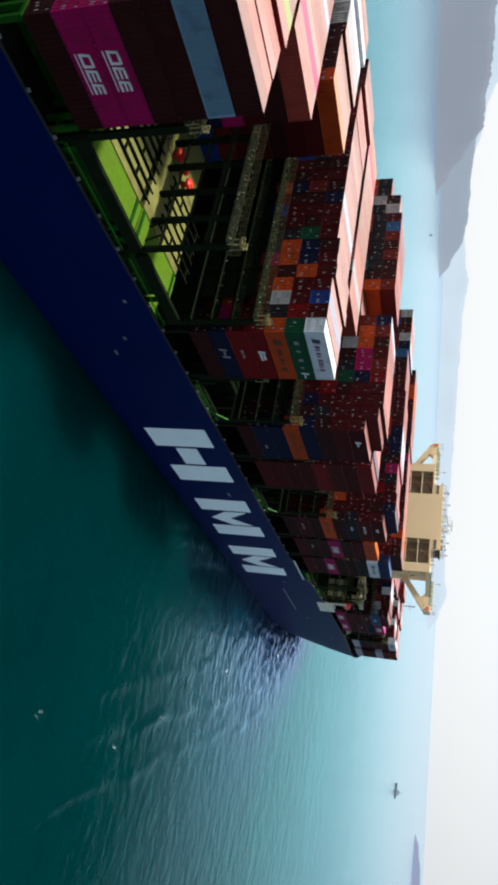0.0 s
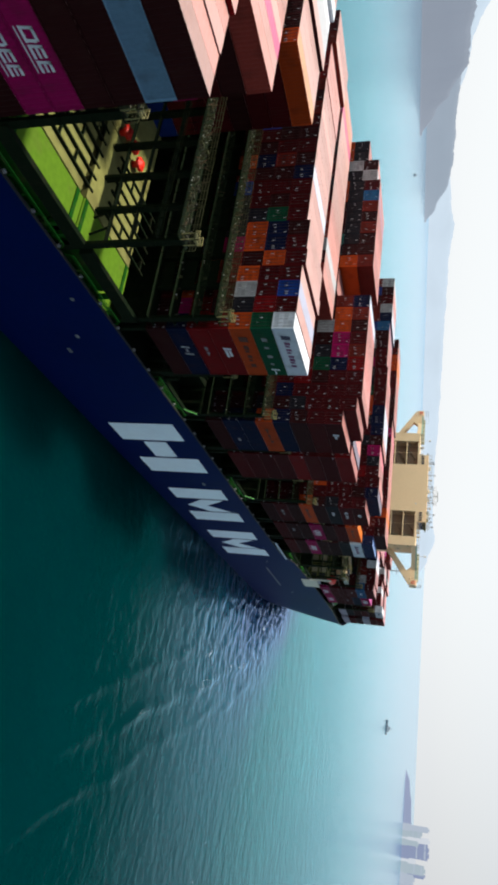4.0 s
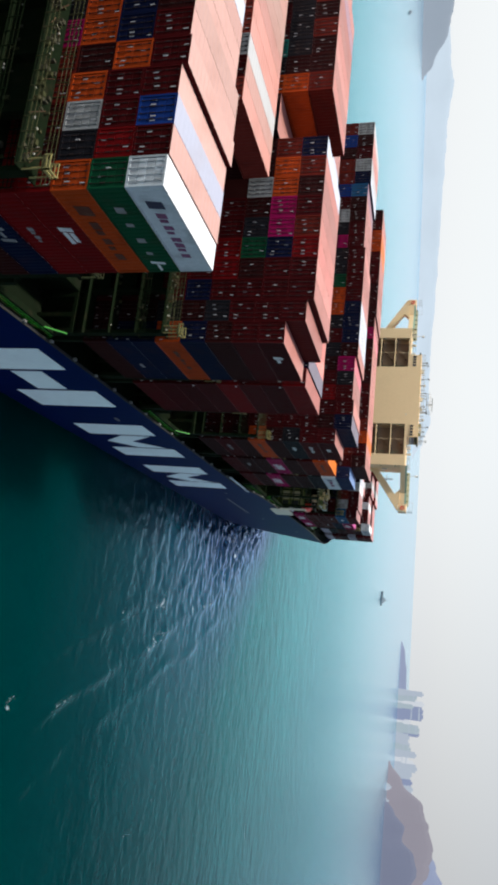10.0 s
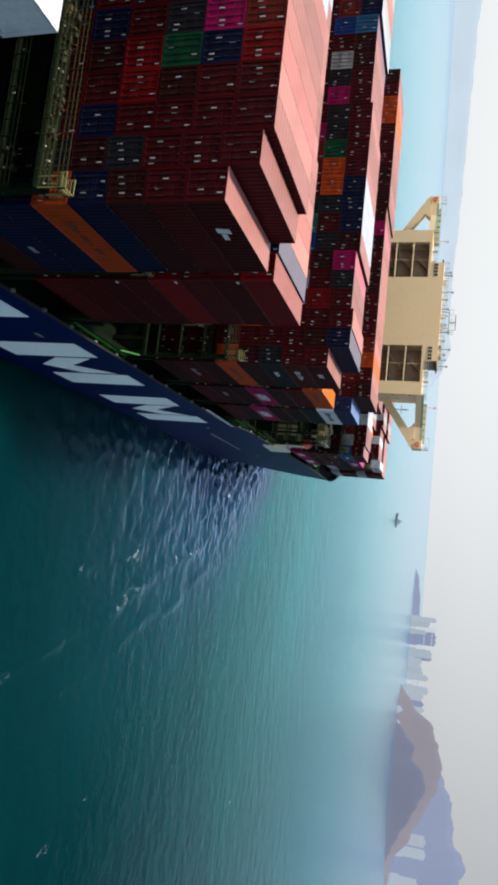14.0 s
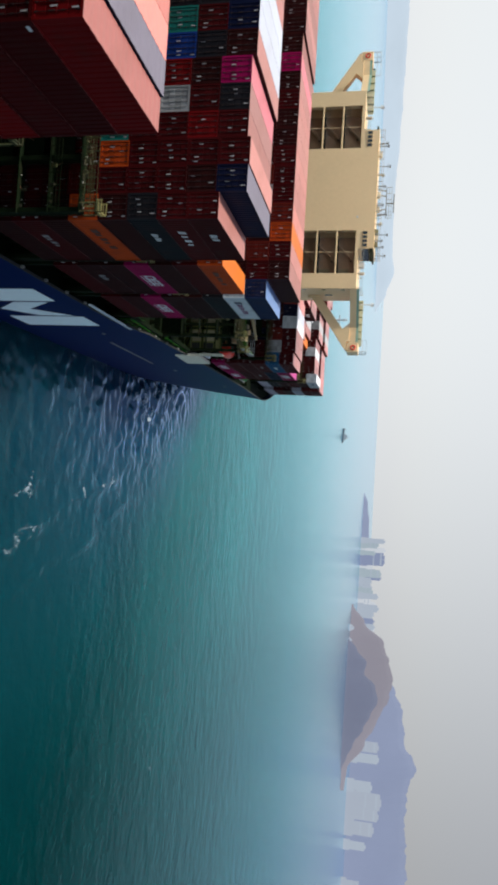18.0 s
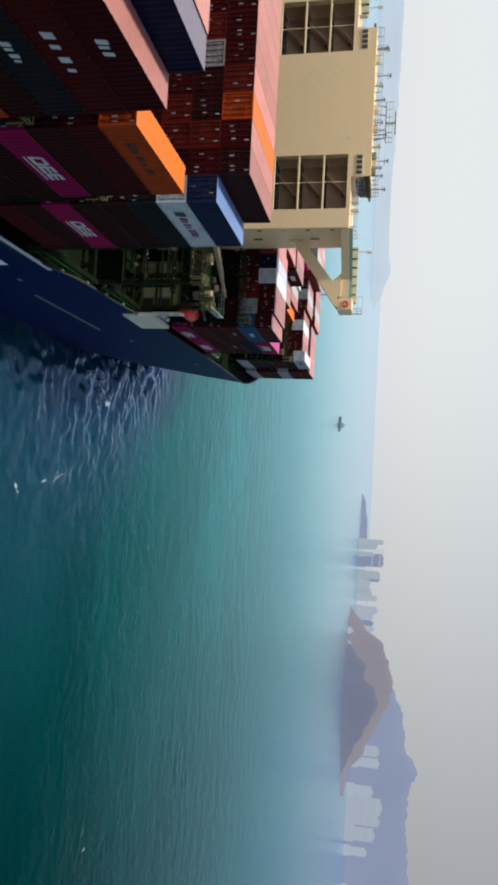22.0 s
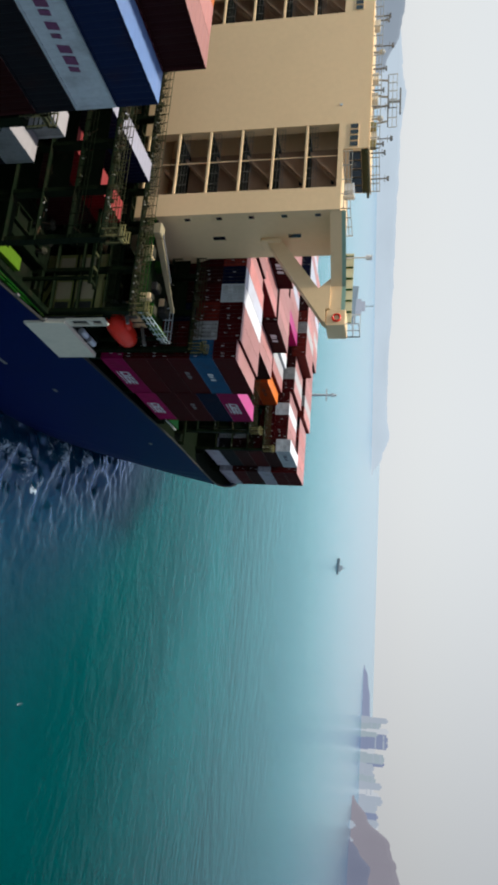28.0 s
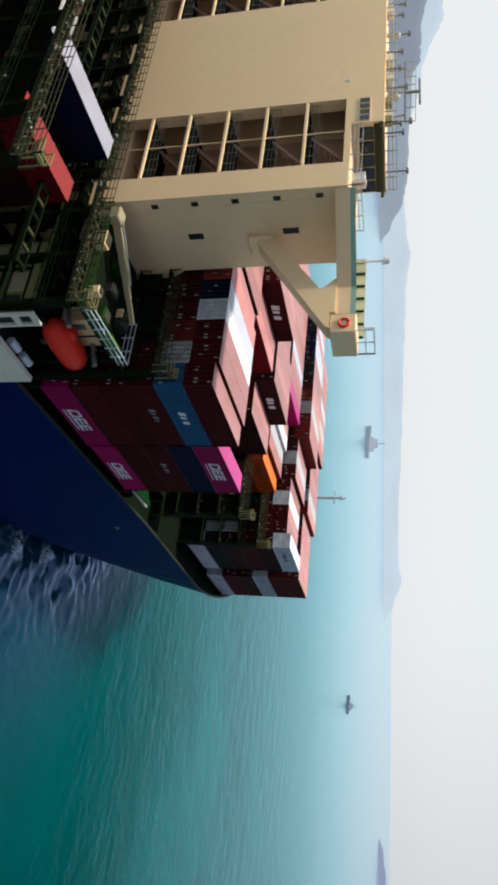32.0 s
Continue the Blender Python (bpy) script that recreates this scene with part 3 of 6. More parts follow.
WORDS = {"white": "white", "sky": "pale blue", "azure": "mid blue", "marine": "deep blue", "dusk": "dark navy blue", "navy": "dark navy blue", "salmon": "faded red", "lilac": "pale lilac", "maroon": "dark red", "rust": "rusty red", "brown": "dark brown"}


def piece(name, mesh, mat, parent, at=(0, 0, 0)):
    o = new(name, mesh)
    o.parent = parent
    o.location = at
    o.material_slots[0].link = "OBJECT"
    o.material_slots[0].material = mat
    return o


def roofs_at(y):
    """Roof paints by place, sunlit brightness put in: palest aft, salmon amidships, deeper before the house, pale
    forward.
    """
    return FADED_LIT if y < 26 else SALMON if y < 105 else DEEP_ROOF if y < 140 else BOWROOF


def stroke(ya, yb, za, zb):
    """One slanted painted stroke on the outer side, 5 mm proud of the corrugation."""
    bm = bmesh.new()
    lean = 0.18 * (zb - za)
    vs = [bm.verts.new((x, y, z)) for x in (-0.05, -0.005) for y, z in ((ya, za), (yb, za), (yb + lean, zb), (ya + lean, zb))]
    for f in ((0, 3, 2, 1), (4, 5, 6, 7), (0, 1, 5, 4), (1, 2, 6, 5), (2, 3, 7, 6), (3, 0, 4, 7)):
        bm.faces.new([vs[k] for k in f])
    return bm


# Small white plates on the door ends: place across, height (from the top if negative), which leaf
LABELS = (((-0.35, -0.62, True), (-0.5, 1.0, True), (-0.12, 0.9, False), (-0.62, 0.75, False)), ((-0.3, -0.55, True), (-0.2, 1.25, False), (-0.6, 1.2, False), (-0.7, 0.8, True)),
          ((-0.1, 0.5, True), (-0.5, 0.55, True), (-0.2, -0.9, False), (-0.62, 0.95, False)), ((-0.4, 1.2, False), (-0.75, 0.7, True)),
          ((-0.12, 1.0, True), (-0.5, 1.0, True), (-0.1, -0.5, True), (-0.4, 0.9, False), (-0.75, 0.95, False)), ((-0.35, -0.5, False), (-0.35, -0.62, True), (-0.6, 0.9, True)), ((-0.2, 0.4, False), (-0.6, -0.7, True)))


def cargo_box(x, y, z, h, color, marks=None):
    """One freight container with body, roof, two door leaves, locking rods and plain painted marks."""
    key = round(h, 2)
    if key not in SHELLS:
        SHELLS[key] = mesh_of("body", container_shell(key))
        ROOFS[key] = mesh_of("roof", roof_panel(key))
        LEAVES[key] = mesh_of("door", door_leaf(key))
        RODS[key] = mesh_of("locking_rod", rod_boxes(key, (0,)))
    c = thing("shipping_container", (x, y, z), "corrugated " + WORDS.get(color, color) + " steel shipping container in a deck stack", "container", "containers stacked on deck")
    piece("body", SHELLS[key], PAINT[color], c)
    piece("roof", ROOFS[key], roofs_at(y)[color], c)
    for dx in (-0.17, -1.23):
        d = piece("door", LEAVES[key], PAINT[color], c, (dx, 0, 0))
        for rx in (-0.26, -0.78):
            piece("locking_rod", RODS[key], PAINT[color] if color in ("white", "grey", "lilac", "sky") else ROD, d, (rx, 0, 0))
        for px, pz, show in LABELS[int(abs(x * 7.3 + y * 3.1 + z * 5.7)) % len(LABELS)]:
            if (dx == -0.17) == show:
                piece("door_label", PLATE, LABEL, d, (px, 0.03, pz if pz > 0 else key + pz))
    for mat, ya, yb, za, zb in marks or ():
        part("painted_mark", stroke(ya, yb, za, zb), mat, c)
    return c


# Bay: stern end, foot height, then columns from starboard: (first, last, tiers, top)
BAYS = [
    ("P", -47.0, 20.6, [(0, 1, 7, 40.8), (2, 3, 7, 40.95), (4, 23, 7, 41.5)]),
    ("N", -32.7, 20.6, [(7, 23, 7, 41.0)]),
    ("M", -19.0, 20.8, [(11, 14, 8, 42.5), (15, 18, 8, 43.0), (19, 21, 8, 43.6)]),
    ("A", 0.0, 21.7, [(0, 0, 7, 42.0), (1, 2, 7, 42.1), (3, 3, 7, 42.05), (4, 4, 7, 42.5), (5, 6, 7, 42.35), (7, 17, 7, 41.9), (18, 20, 7, 42.0), (21, 23, 7, 42.7)]),
    ("O", 13.95, 21.8, [(7, 23, 7, 42.1)]),
    ("B", 27.9, 22.0, [(0, 0, 8, 45.2), (1, 1, 9, 47.3), (2, 9, 9, 48.0), (10, 11, 7, 42.0), (12, 19, 9, 48.0), (20, 21, 9, 47.4), (22, 23, 8, 45.4)]),
    ("C", 41.85, 22.3, [(0, 0, 8, 45.3), (1, 6, 8, 45.5), (7, 23, 8, 45.3)]),
    ("Q", 55.8, 22.4, [(8, 23, 2, 27.8)]),
    ("D", 69.75, 22.6, [(0, 0, 8, 45.7), (1, 1, 9, 48.2), (2, 2, 9, 48.3), (3, 5, 9, 48.0), (6, 13, 9, 48.4), (14, 18, 9, 48.1), (19, 23, 9, 48.5)]),
    ("E", 83.7, 22.8, [(0, 0, 7, 42.9), (1, 5, 4, 34.0), (6, 23, 5, 36.6)]),
    ("F", 97.65, 22.8, [(0, 0, 8, 45.4), (1, 13, 9, 48.3), (14, 23, 9, 48.6)]),
    ("R", 111.45, 22.8, [(3, 3, 2, 28.4), (4, 4, 3, 31.0), (6, 6, 3, 30.5), (12, 20, 1, 25.4)]),
    ("S", 125.85, 22.8, [(4, 4, 3, 30.8), (6, 6, 4, 33.5), (12, 19, 1, 25.4)]),
    ("G", 150.5, 25.0, [(0, 0, 6, 42.15), (1, 5, 6, 42.5), (6, 6, 6, 42.2), (7, 23, 6, 42.6)]),
    ("H", 162.5, 25.2, [(0, 0, 5, 39.9), (1, 6, 4, 36.9), (7, 8, 6, 42.3), (9, 14, 7, 44.8), (15, 23, 7, 44.5)]),
    ("I", 176.5, 25.2, [(5, 6, 5, 39.7), (7, 10, 6, 42.3), (11, 23, 6, 41.8)]),
    ("J", 190.0, 25.2, [(5, 5, 5, 38.9), (6, 7, 5, 39.6), (8, 9, 5, 40.1), (10, 22, 6, 41.9)]),
    ("L", 204.0, 24.6, [(1, 1, 6, 41.7), (2, 5, 6, 41.0), (6, 8, 6, 41.7), (9, 21, 7, 43.6)]),
    ("K", 218.0, 24.6, [(1, 5, 6, 41.4), (6, 11, 6, 42.2), (12, 20, 6, 42.9)]),
]
# Known colours, from the foot up, for the outer starboard column of a bay
OUTER = {
    "P": ["brown", "magenta", "magenta", "brown", "brown", "sky", "brown"],
    "A": ["brown", "navy", "red", "red", "orange", "green", "white"],
    "B": ["brown", "navy", "navy", "orange", "navy", "brown", "maroon", "maroon"],
    "C": ["maroon", "maroon", "maroon", "maroon", "red", "maroon", "maroon", "red"],
    "D": ["brown", "maroon", "brown", "orange", "brown", "black", "maroon", "maroon"],
    "E": ["maroon", "brown", "brown", "magenta", "brown", "maroon", "orange"],
    "F": ["maroon", "brown", "magenta", "brown", "brown", "black", "white", "marine"],
    "G": ["magenta", "maroon", "maroon", "maroon", "azure", "maroon"],
    "H": ["magenta", "maroon", "maroon", "navy", "magenta"],
}
# Known colours of single boxes: (bay, column, tier counted from the top)
KNOWN = {
    ("P", 1, 0): "salmon", ("P", 2, 0): "maroon", ("P", 3, 0): "salmon", ("P", 4, 0): "red", ("P", 5, 0): "green", ("N", 7, 0): "salmon", ("N", 8, 0): "maroon", ("N", 9, 0): "magenta", ("N", 10, 0): "salmon",
    ("A", 1, 0): "maroon", ("A", 1, 1): "red", ("A", 2, 0): "blue", ("A", 2, 1): "maroon", ("A", 2, 2): "grey", ("A", 3, 0): "maroon", ("A", 3, 1): "maroon", ("A", 1, 2): "black",
    ("A", 3, 2): "orange", ("A", 4, 0): "maroon", ("A", 4, 1): "orange", ("A", 4, 2): "brown", ("A", 5, 0): "maroon", ("A", 5, 1): "navy", ("A", 5, 2): "orange",
    ("A", 6, 0): "brown", ("A", 6, 1): "navy", ("A", 6, 2): "orange", ("A", 7, 0): "maroon", ("A", 7, 1): "green", ("A", 7, 2): "black", ("A", 8, 1): "brown", ("A", 8, 0): "maroon",
    ("B", 1, 0): "maroon", ("B", 2, 0): "maroon", ("B", 3, 0): "maroon", ("B", 2, 1): "maroon", ("B", 3, 1): "maroon", ("B", 1, 1): "maroon", ("B", 1, 2): "maroon",
    ("B", 2, 2): "maroon", ("B", 3, 2): "brown", ("B", 4, 0): "red", ("B", 4, 1): "navy", ("B", 4, 2): "green", ("B", 4, 3): "red", ("B", 5, 1): "magenta", ("B", 6, 1): "magenta",
    ("B", 7, 1): "orange", ("B", 5, 0): "rust", ("B", 6, 0): "maroon", ("B", 8, 1): "orange", ("B", 3, 3): "red",
    ("C", 1, 0): "dusk", ("C", 2, 0): "salmon", ("C", 3, 0): "salmon", ("D", 1, 0): "dusk", ("D", 2, 0): "maroon", ("D", 3, 0): "maroon", ("D", 4, 0): "black", ("D", 3, 1): "red", ("D", 4, 2): "grey", ("D", 7, 2): "teal",
    ("D", 5, 2): "red", ("D", 6, 0): "brown", ("D", 3, 4): "teal", ("D", 2, 4): "orange", ("F", 1, 0): "brown", ("F", 1, 1): "maroon", ("F", 2, 0): "maroon",
    ("F", 3, 0): "orange", ("F", 5, 1): "grey", ("F", 5, 0): "maroon", ("E", 1, 0): "maroon", ("E", 2, 0): "maroon", ("G", 1, 0): "maroon", ("G", 1, 1): "grey", ("G", 2, 0): "maroon",
    ("G", 3, 0): "white", ("G", 3, 1): "maroon", ("G", 4, 0): "navy", ("G", 5, 0): "salmon", ("S", 6, 0): "navy", ("S", 6, 1): "black", ("S", 6, 2): "black", ("S", 6, 3): "brown", ("S", 4, 0): "red", ("S", 4, 1): "brown", ("S", 4, 2): "brown", ("R", 3, 0): "grey", ("R", 4, 0): "grey", ("R", 3, 1): "black", ("R", 4, 1): "black", ("R", 4, 2): "brown", ("R", 6, 0): "red", ("R", 6, 1): "brown", ("R", 6, 2): "black",
    ("O", 7, 0): "salmon", ("O", 8, 0): "maroon", ("O", 9, 0): "grey", ("O", 10, 0): "salmon", ("O", 11, 0): "salmon", ("B", 7, 0): "brown", ("B", 8, 0): "rust", ("B", 9, 0): "navy", ("B", 9, 1): "rust", ("B", 6, 2): "brown", ("B", 5, 2): "black", ("B", 7, 3): "brown", ("B", 7, 2): "grey", ("B", 8, 2): "brown", ("B", 8, 3): "brown", ("B", 9, 2): "brown", ("B", 9, 3): "brown", ("B", 9, 4): "brown",
    ("B", 12, 0): "rust", ("B", 12, 1): "orange", ("B", 12, 2): "orange", ("B", 13, 0): "brown", ("B", 13, 1): "brown", ("B", 13, 2): "black", ("B", 14, 0): "brown", ("B", 14, 1): "black", ("B", 14, 2): "teal", ("B", 15, 0): "rust", ("B", 15, 1): "black", ("B", 16, 0): "brown", ("B", 16, 1): "black",
    ("B", 17, 0): "rust", ("B", 17, 1): "black", ("B", 17, 2): "brown", ("B", 18, 0): "azure", ("B", 18, 1): "black", ("B", 18, 2): "orange", ("B", 19, 0): "maroon", ("B", 19, 1): "black", ("B", 19, 2): "orange", ("B", 20, 0): "grey", ("B", 20, 1): "black", ("B", 21, 0): "brown", ("B", 21, 1): "grey", ("B", 22, 0): "black", ("B", 22, 1): "orange", ("B", 23, 0): "black", ("B", 23, 1): "orange", ("B", 23, 2): "brown",
    ("M", 14, 0): "brown", ("M", 15, 0): "brown", ("M", 16, 0): "grey", ("M", 17, 0): "grey", ("M", 18, 0): "white", ("M", 19, 0): "white", ("A", 19, 0): "red", ("A", 18, 0): "red", ("A", 21, 0): "rust",
    ("D", 5, 0): "magenta", ("D", 7, 0): "navy", ("D", 8, 0): "navy", ("D", 9, 0): "navy", ("D", 9, 1): "orange", ("D", 10, 0): "maroon", ("D", 10, 1): "orange", ("D", 11, 0): "maroon", ("D", 11, 1): "green", ("D", 12, 0): "maroon", ("D", 12, 1): "black", ("D", 13, 0): "maroon", ("D", 13, 1): "black", ("D", 14, 0): "maroon", ("D", 15, 0): "maroon", ("D", 16, 0): "brown",
    ("D", 16, 1): "grey", ("D", 17, 0): "brown", ("D", 18, 0): "azure", ("D", 19, 0): "navy", ("D", 20, 0): "grey", ("D", 21, 0): "maroon", ("D", 22, 0): "brown", ("D", 23, 0): "grey", ("F", 14, 0): "brown", ("F", 20, 0): "orange", ("F", 21, 0): "orange", ("F", 12, 0): "magenta",
    ("L", 1, 0): "white", ("L", 1, 5): "lilac", ("L", 1, 1): "brown", ("L", 1, 2): "maroon", ("L", 1, 3): "brown", ("L", 1, 4): "black", ("L", 2, 1): "maroon", ("L", 2, 2): "brown", ("L", 3, 1): "maroon", ("L", 4, 1): "maroon", ("L", 4, 3): "brown", ("L", 5, 1): "brown", ("L", 5, 2): "maroon", ("L", 9, 2): "brown", ("L", 9, 3): "maroon", ("L", 10, 1): "maroon", ("L", 2, 0): "maroon", ("L", 3, 0): "maroon", ("L", 4, 0): "white", ("L", 4, 2): "teal", ("L", 5, 0): "maroon", ("L", 6, 0): "maroon", ("L", 7, 0): "grey", ("L", 8, 0): "brown", ("L", 8, 1): "brown", ("L", 9, 1): "brown", ("L", 9, 0): "rust", ("L", 10, 0): "rust", ("L", 11, 0): "grey", ("L", 12, 0): "rust", ("L", 13, 0): "brown",
    ("L", 14, 0): "black", ("L", 15, 0): "black", ("L", 16, 0): "navy", ("L", 17, 0): "navy", ("L", 18, 0): "black", ("L", 19, 0): "navy", ("K", 1, 0): "maroon", ("K", 1, 1): "maroon", ("K", 1, 2): "lilac", ("K", 1, 3): "brown", ("K", 1, 4): "maroon", ("K", 1, 5): "lilac", ("K", 2, 0): "red", ("K", 3, 0): "maroon", ("K", 4, 0): "red", ("K", 6, 0): "rust", ("J", 5, 0): "orange", ("J", 6, 0): "rust", ("J", 8, 0): "white", ("J", 9, 0): "maroon",
    ("J", 10, 0): "magenta", ("I", 5, 0): "brown", ("I", 6, 0): "maroon", ("I", 7, 0): "brown", ("I", 8, 0): "maroon", ("H", 7, 0): "red", ("H", 7, 1): "maroon", ("H", 8, 0): "maroon", ("H", 9, 0): "maroon", ("H", 9, 1): "maroon", ("H", 6, 0): "maroon", ("H", 5, 0): "maroon"}
COMMON = ["maroon"] * 13 + ["brown"] * 9 + ["rust"] * 3 + ["red"] * 2 + ["orange", "orange", "navy", "navy", "blue", "grey", "rust", "black", "magenta", "black", "black", "black"]

BOWMIX = ["maroon"] * 14 + ["brown"] * 10 + ["rust"] * 3 + ["red"] * 3 + ["black", "black", "navy", "grey"]


def row_of(mat, y, n, w, gap, z0, z1):
    return [(mat, y + i * (w + gap), y + i * (w + gap) + w * (1.0, 0.6, 0.85, 0.5, 0.9)[i % 5], z0, z1 - (0, 0.12, 0.05, 0.2, 0)[i % 5]) for i in range(n)]


def wide_mark(y):
    """Three broad blocks with cut-outs over a thin underline."""
    out = [(CHALK, y, y + 4.2, 0.42, 0.52)]
    for k, w in enumerate((1.45, 1.3, 1.15)):
        a = y + (0, 1.65, 3.1)[k]
        out += [(CHALK, a, a + 0.26, 0.8, 2.0), (CHALK, a + 0.26, a + w, 0.8, 1.05), (CHALK, a + 0.26, a + w, 1.75, 2.0), (CHALK, a + w - 0.26, a + w, 1.05, 1.75) if k == 0 else (CHALK, a + 0.26, a + w, 1.3, 1.5)]
    return out


# Plain painted marks on the outer sides: (bay, tier from the foot)
MARKS = {
    ("P", 1): wide_mark(4.1), ("P", 2): wide_mark(4.1),
    ("A", 1): [(DIM, 4.3, 4.7, 0.7, 1.9), (DIM, 5.0, 5.9, 1.2, 1.5), (DIM, 6.1, 6.5, 0.8, 2.0)], ("A", 2): row_of(DIM, 4.6, 4, 0.5, 0.14, 1.15, 1.6),
    ("A", 3): [(CHALK, 4.8, 5.3, 0.9, 2.0), (CHALK, 5.5, 7.2, 1.0, 1.35), (CHALK, 5.6, 7.0, 1.5, 1.85)], ("A", 4): [(UMBER, 2.0, 3.2, 0.8, 2.0)] + row_of(UMBER, 4.2, 5, 1.0, 0.2, 1.0, 1.7),
    ("A", 5): row_of(DIM, 2.4, 4, 0.75, 1.4, 1.0, 1.7) + [(CHALK, 10.4, 10.7, 0.8, 2.0), (CHALK, 10.9, 11.9, 1.2, 1.4)],
    ("A", 6): [(INK, 1.8, 2.7, 0.8, 2.0)] + row_of(PLUM, 3.4, 8, 0.62, 0.22, 1.0, 1.75),
    ("B", 1): [(DIM, 7.0, 8.2, 1.1, 1.5)], ("B", 3): row_of(UMBER, 2.8, 5, 1.0, 0.2, 1.1, 1.6), ("B", 7): [(CHALK, 4.2, 4.9, 0.9, 1.9), (CHALK, 5.1, 6.0, 1.1, 1.5)],
    ("C", 2): [(CHALK, 0.5, 0.9, 2.3, 2.5)], ("C", 4): [(CHALK, 0.5, 0.9, 2.3, 2.5)], ("C", 6): [(CHALK, 0.5, 0.9, 2.3, 2.5)],
    ("D", 1): row_of(DIM, 4.0, 4, 0.7, 0.3, 1.0, 1.6), ("D", 3): row_of(UMBER, 2.6, 5, 1.0, 0.2, 1.0, 1.7), ("D", 5): row_of(CHALK, 4.0, 4, 0.4, 0.2, 1.0, 1.6),
    ("D", 7): row_of(CHALK, 4.4, 3, 0.4, 0.2, 1.0, 1.7), ("D", 6): row_of(CHALK, 3.4, 4, 0.6, 0.6, 1.0, 1.7),
    ("E", 3): wide_mark(4.3), ("E", 6): row_of(UMBER, 2.8, 5, 0.9, 0.2, 1.0, 1.6), ("E", 1): row_of(DIM, 4.0, 4, 0.4, 0.22, 1.0, 1.7),
    ("F", 2): wide_mark(4.3), ("F", 6): [(INK, 2.4, 3.4, 0.9, 1.9)] + row_of(PLUM, 3.9, 7, 0.6, 0.2, 1.0, 1.75),
    ("G", 0): wide_mark(4.3), ("G", 3): row_of(DIM, 4.4, 4, 0.4, 0.3, 1.0, 1.6), ("G", 4): row_of(CHALK, 5.0, 3, 0.6, 0.3, 1.0, 1.7),
    ("H", 0): wide_mark(4.3), ("H", 2): row_of(DIM, 4.4, 4, 0.4, 0.3, 1.0, 1.6), ("H", 4): wide_mark(4.3),
}
# Marks on the open side of the top box of an inner column
INNER = {("H", 9): row_of(CHALK, 4.6, 3, 0.8, 0.25, 0.9, 1.9), ("I", 7): row_of(CHALK, 4.6, 3, 0.8, 0.25, 0.9, 1.9), ("L", 1): row_of(INK, 3.6, 3, 0.9, 0.3, 1.0, 1.7), ("J", 5): row_of(UMBER, 3.4, 4, 0.9, 0.25, 1.0, 1.7)}
SINGLES, HIDDEN = [], []


def plan_cargo():
    rnd = random.Random(11)
    top_of = {}
    for name, y, foot, groups in BAYS:
        for a, b, n, top in groups:
            for c in range(a, b + 1):
                top_of[name, c] = top
    for k, (name, y, foot, groups) in enumerate(BAYS):
        for a, b, n, top in groups:
            h = (top - foot) / n
            for c in range(a, b + 1):
                for tier in range(n):
                    col = rnd.choice(COMMON if y < 140 else BOWMIX)
                    if c == 0 and name in OUTER:
                        col = OUTER[name][tier]
                    if name == "O" and c == 7:
                        col = ("maroon", "brown", "maroon", "brown")[tier % 4]
                    if name in ("B", "C", "D") and 0 < c and n - tier > 3:
                        col = rnd.choice(("maroon", "maroon", "brown", "brown", "black", "navy"))
                    if name == "F" and c > 0:
                        col = rnd.choice(("maroon", "maroon", "brown", "rust", "brown"))
                    if name == "D" and 0 < c < 6:
                        col = rnd.choice(("maroon", "maroon", "brown"))
                    col = KNOWN.get((name, c, n - 1 - tier), col)
                    z = foot + tier * h
                    side_open = top_of.get((name, c - 1), 0) < z + 1.5
                    prev = top_of.get((BAYS[k - 1][0], c), 0) if k and y - BAYS[k - 1][1] < 16 else 0
                    aft_open = prev < z + h + 1.5
                    roof_open = tier == n - 1
                    shift = -0.8 if name == "S" else -1.2 if name in "OL" or (name == "B" and c > 9) else -0.5 if name == "K" else 0.0      # clear strip between the blocks
                    spec = (-CP * c + shift, y, z, h - 0.03, col)
                    if side_open or aft_open or roof_open:
                        score = (c == 0) * 40 + (roof_open and c < 8) * 12 + aft_open * 5 - c - abs(y - 45) * 0.06 + side_open * 10
                        SINGLES.append((score + 60 * ((name, c) in INNER), name, spec, MARKS.get((name, tier)) if c == 0 else INNER.get((name, c)) if roof_open else None))
                    else:
                        HIDDEN.append((name, spec))


plan_cargo()
SINGLES.sort(key=lambda s: -s[0])
for score, name, spec, marks in SINGLES[:300]:
    cargo_box(*spec, marks)


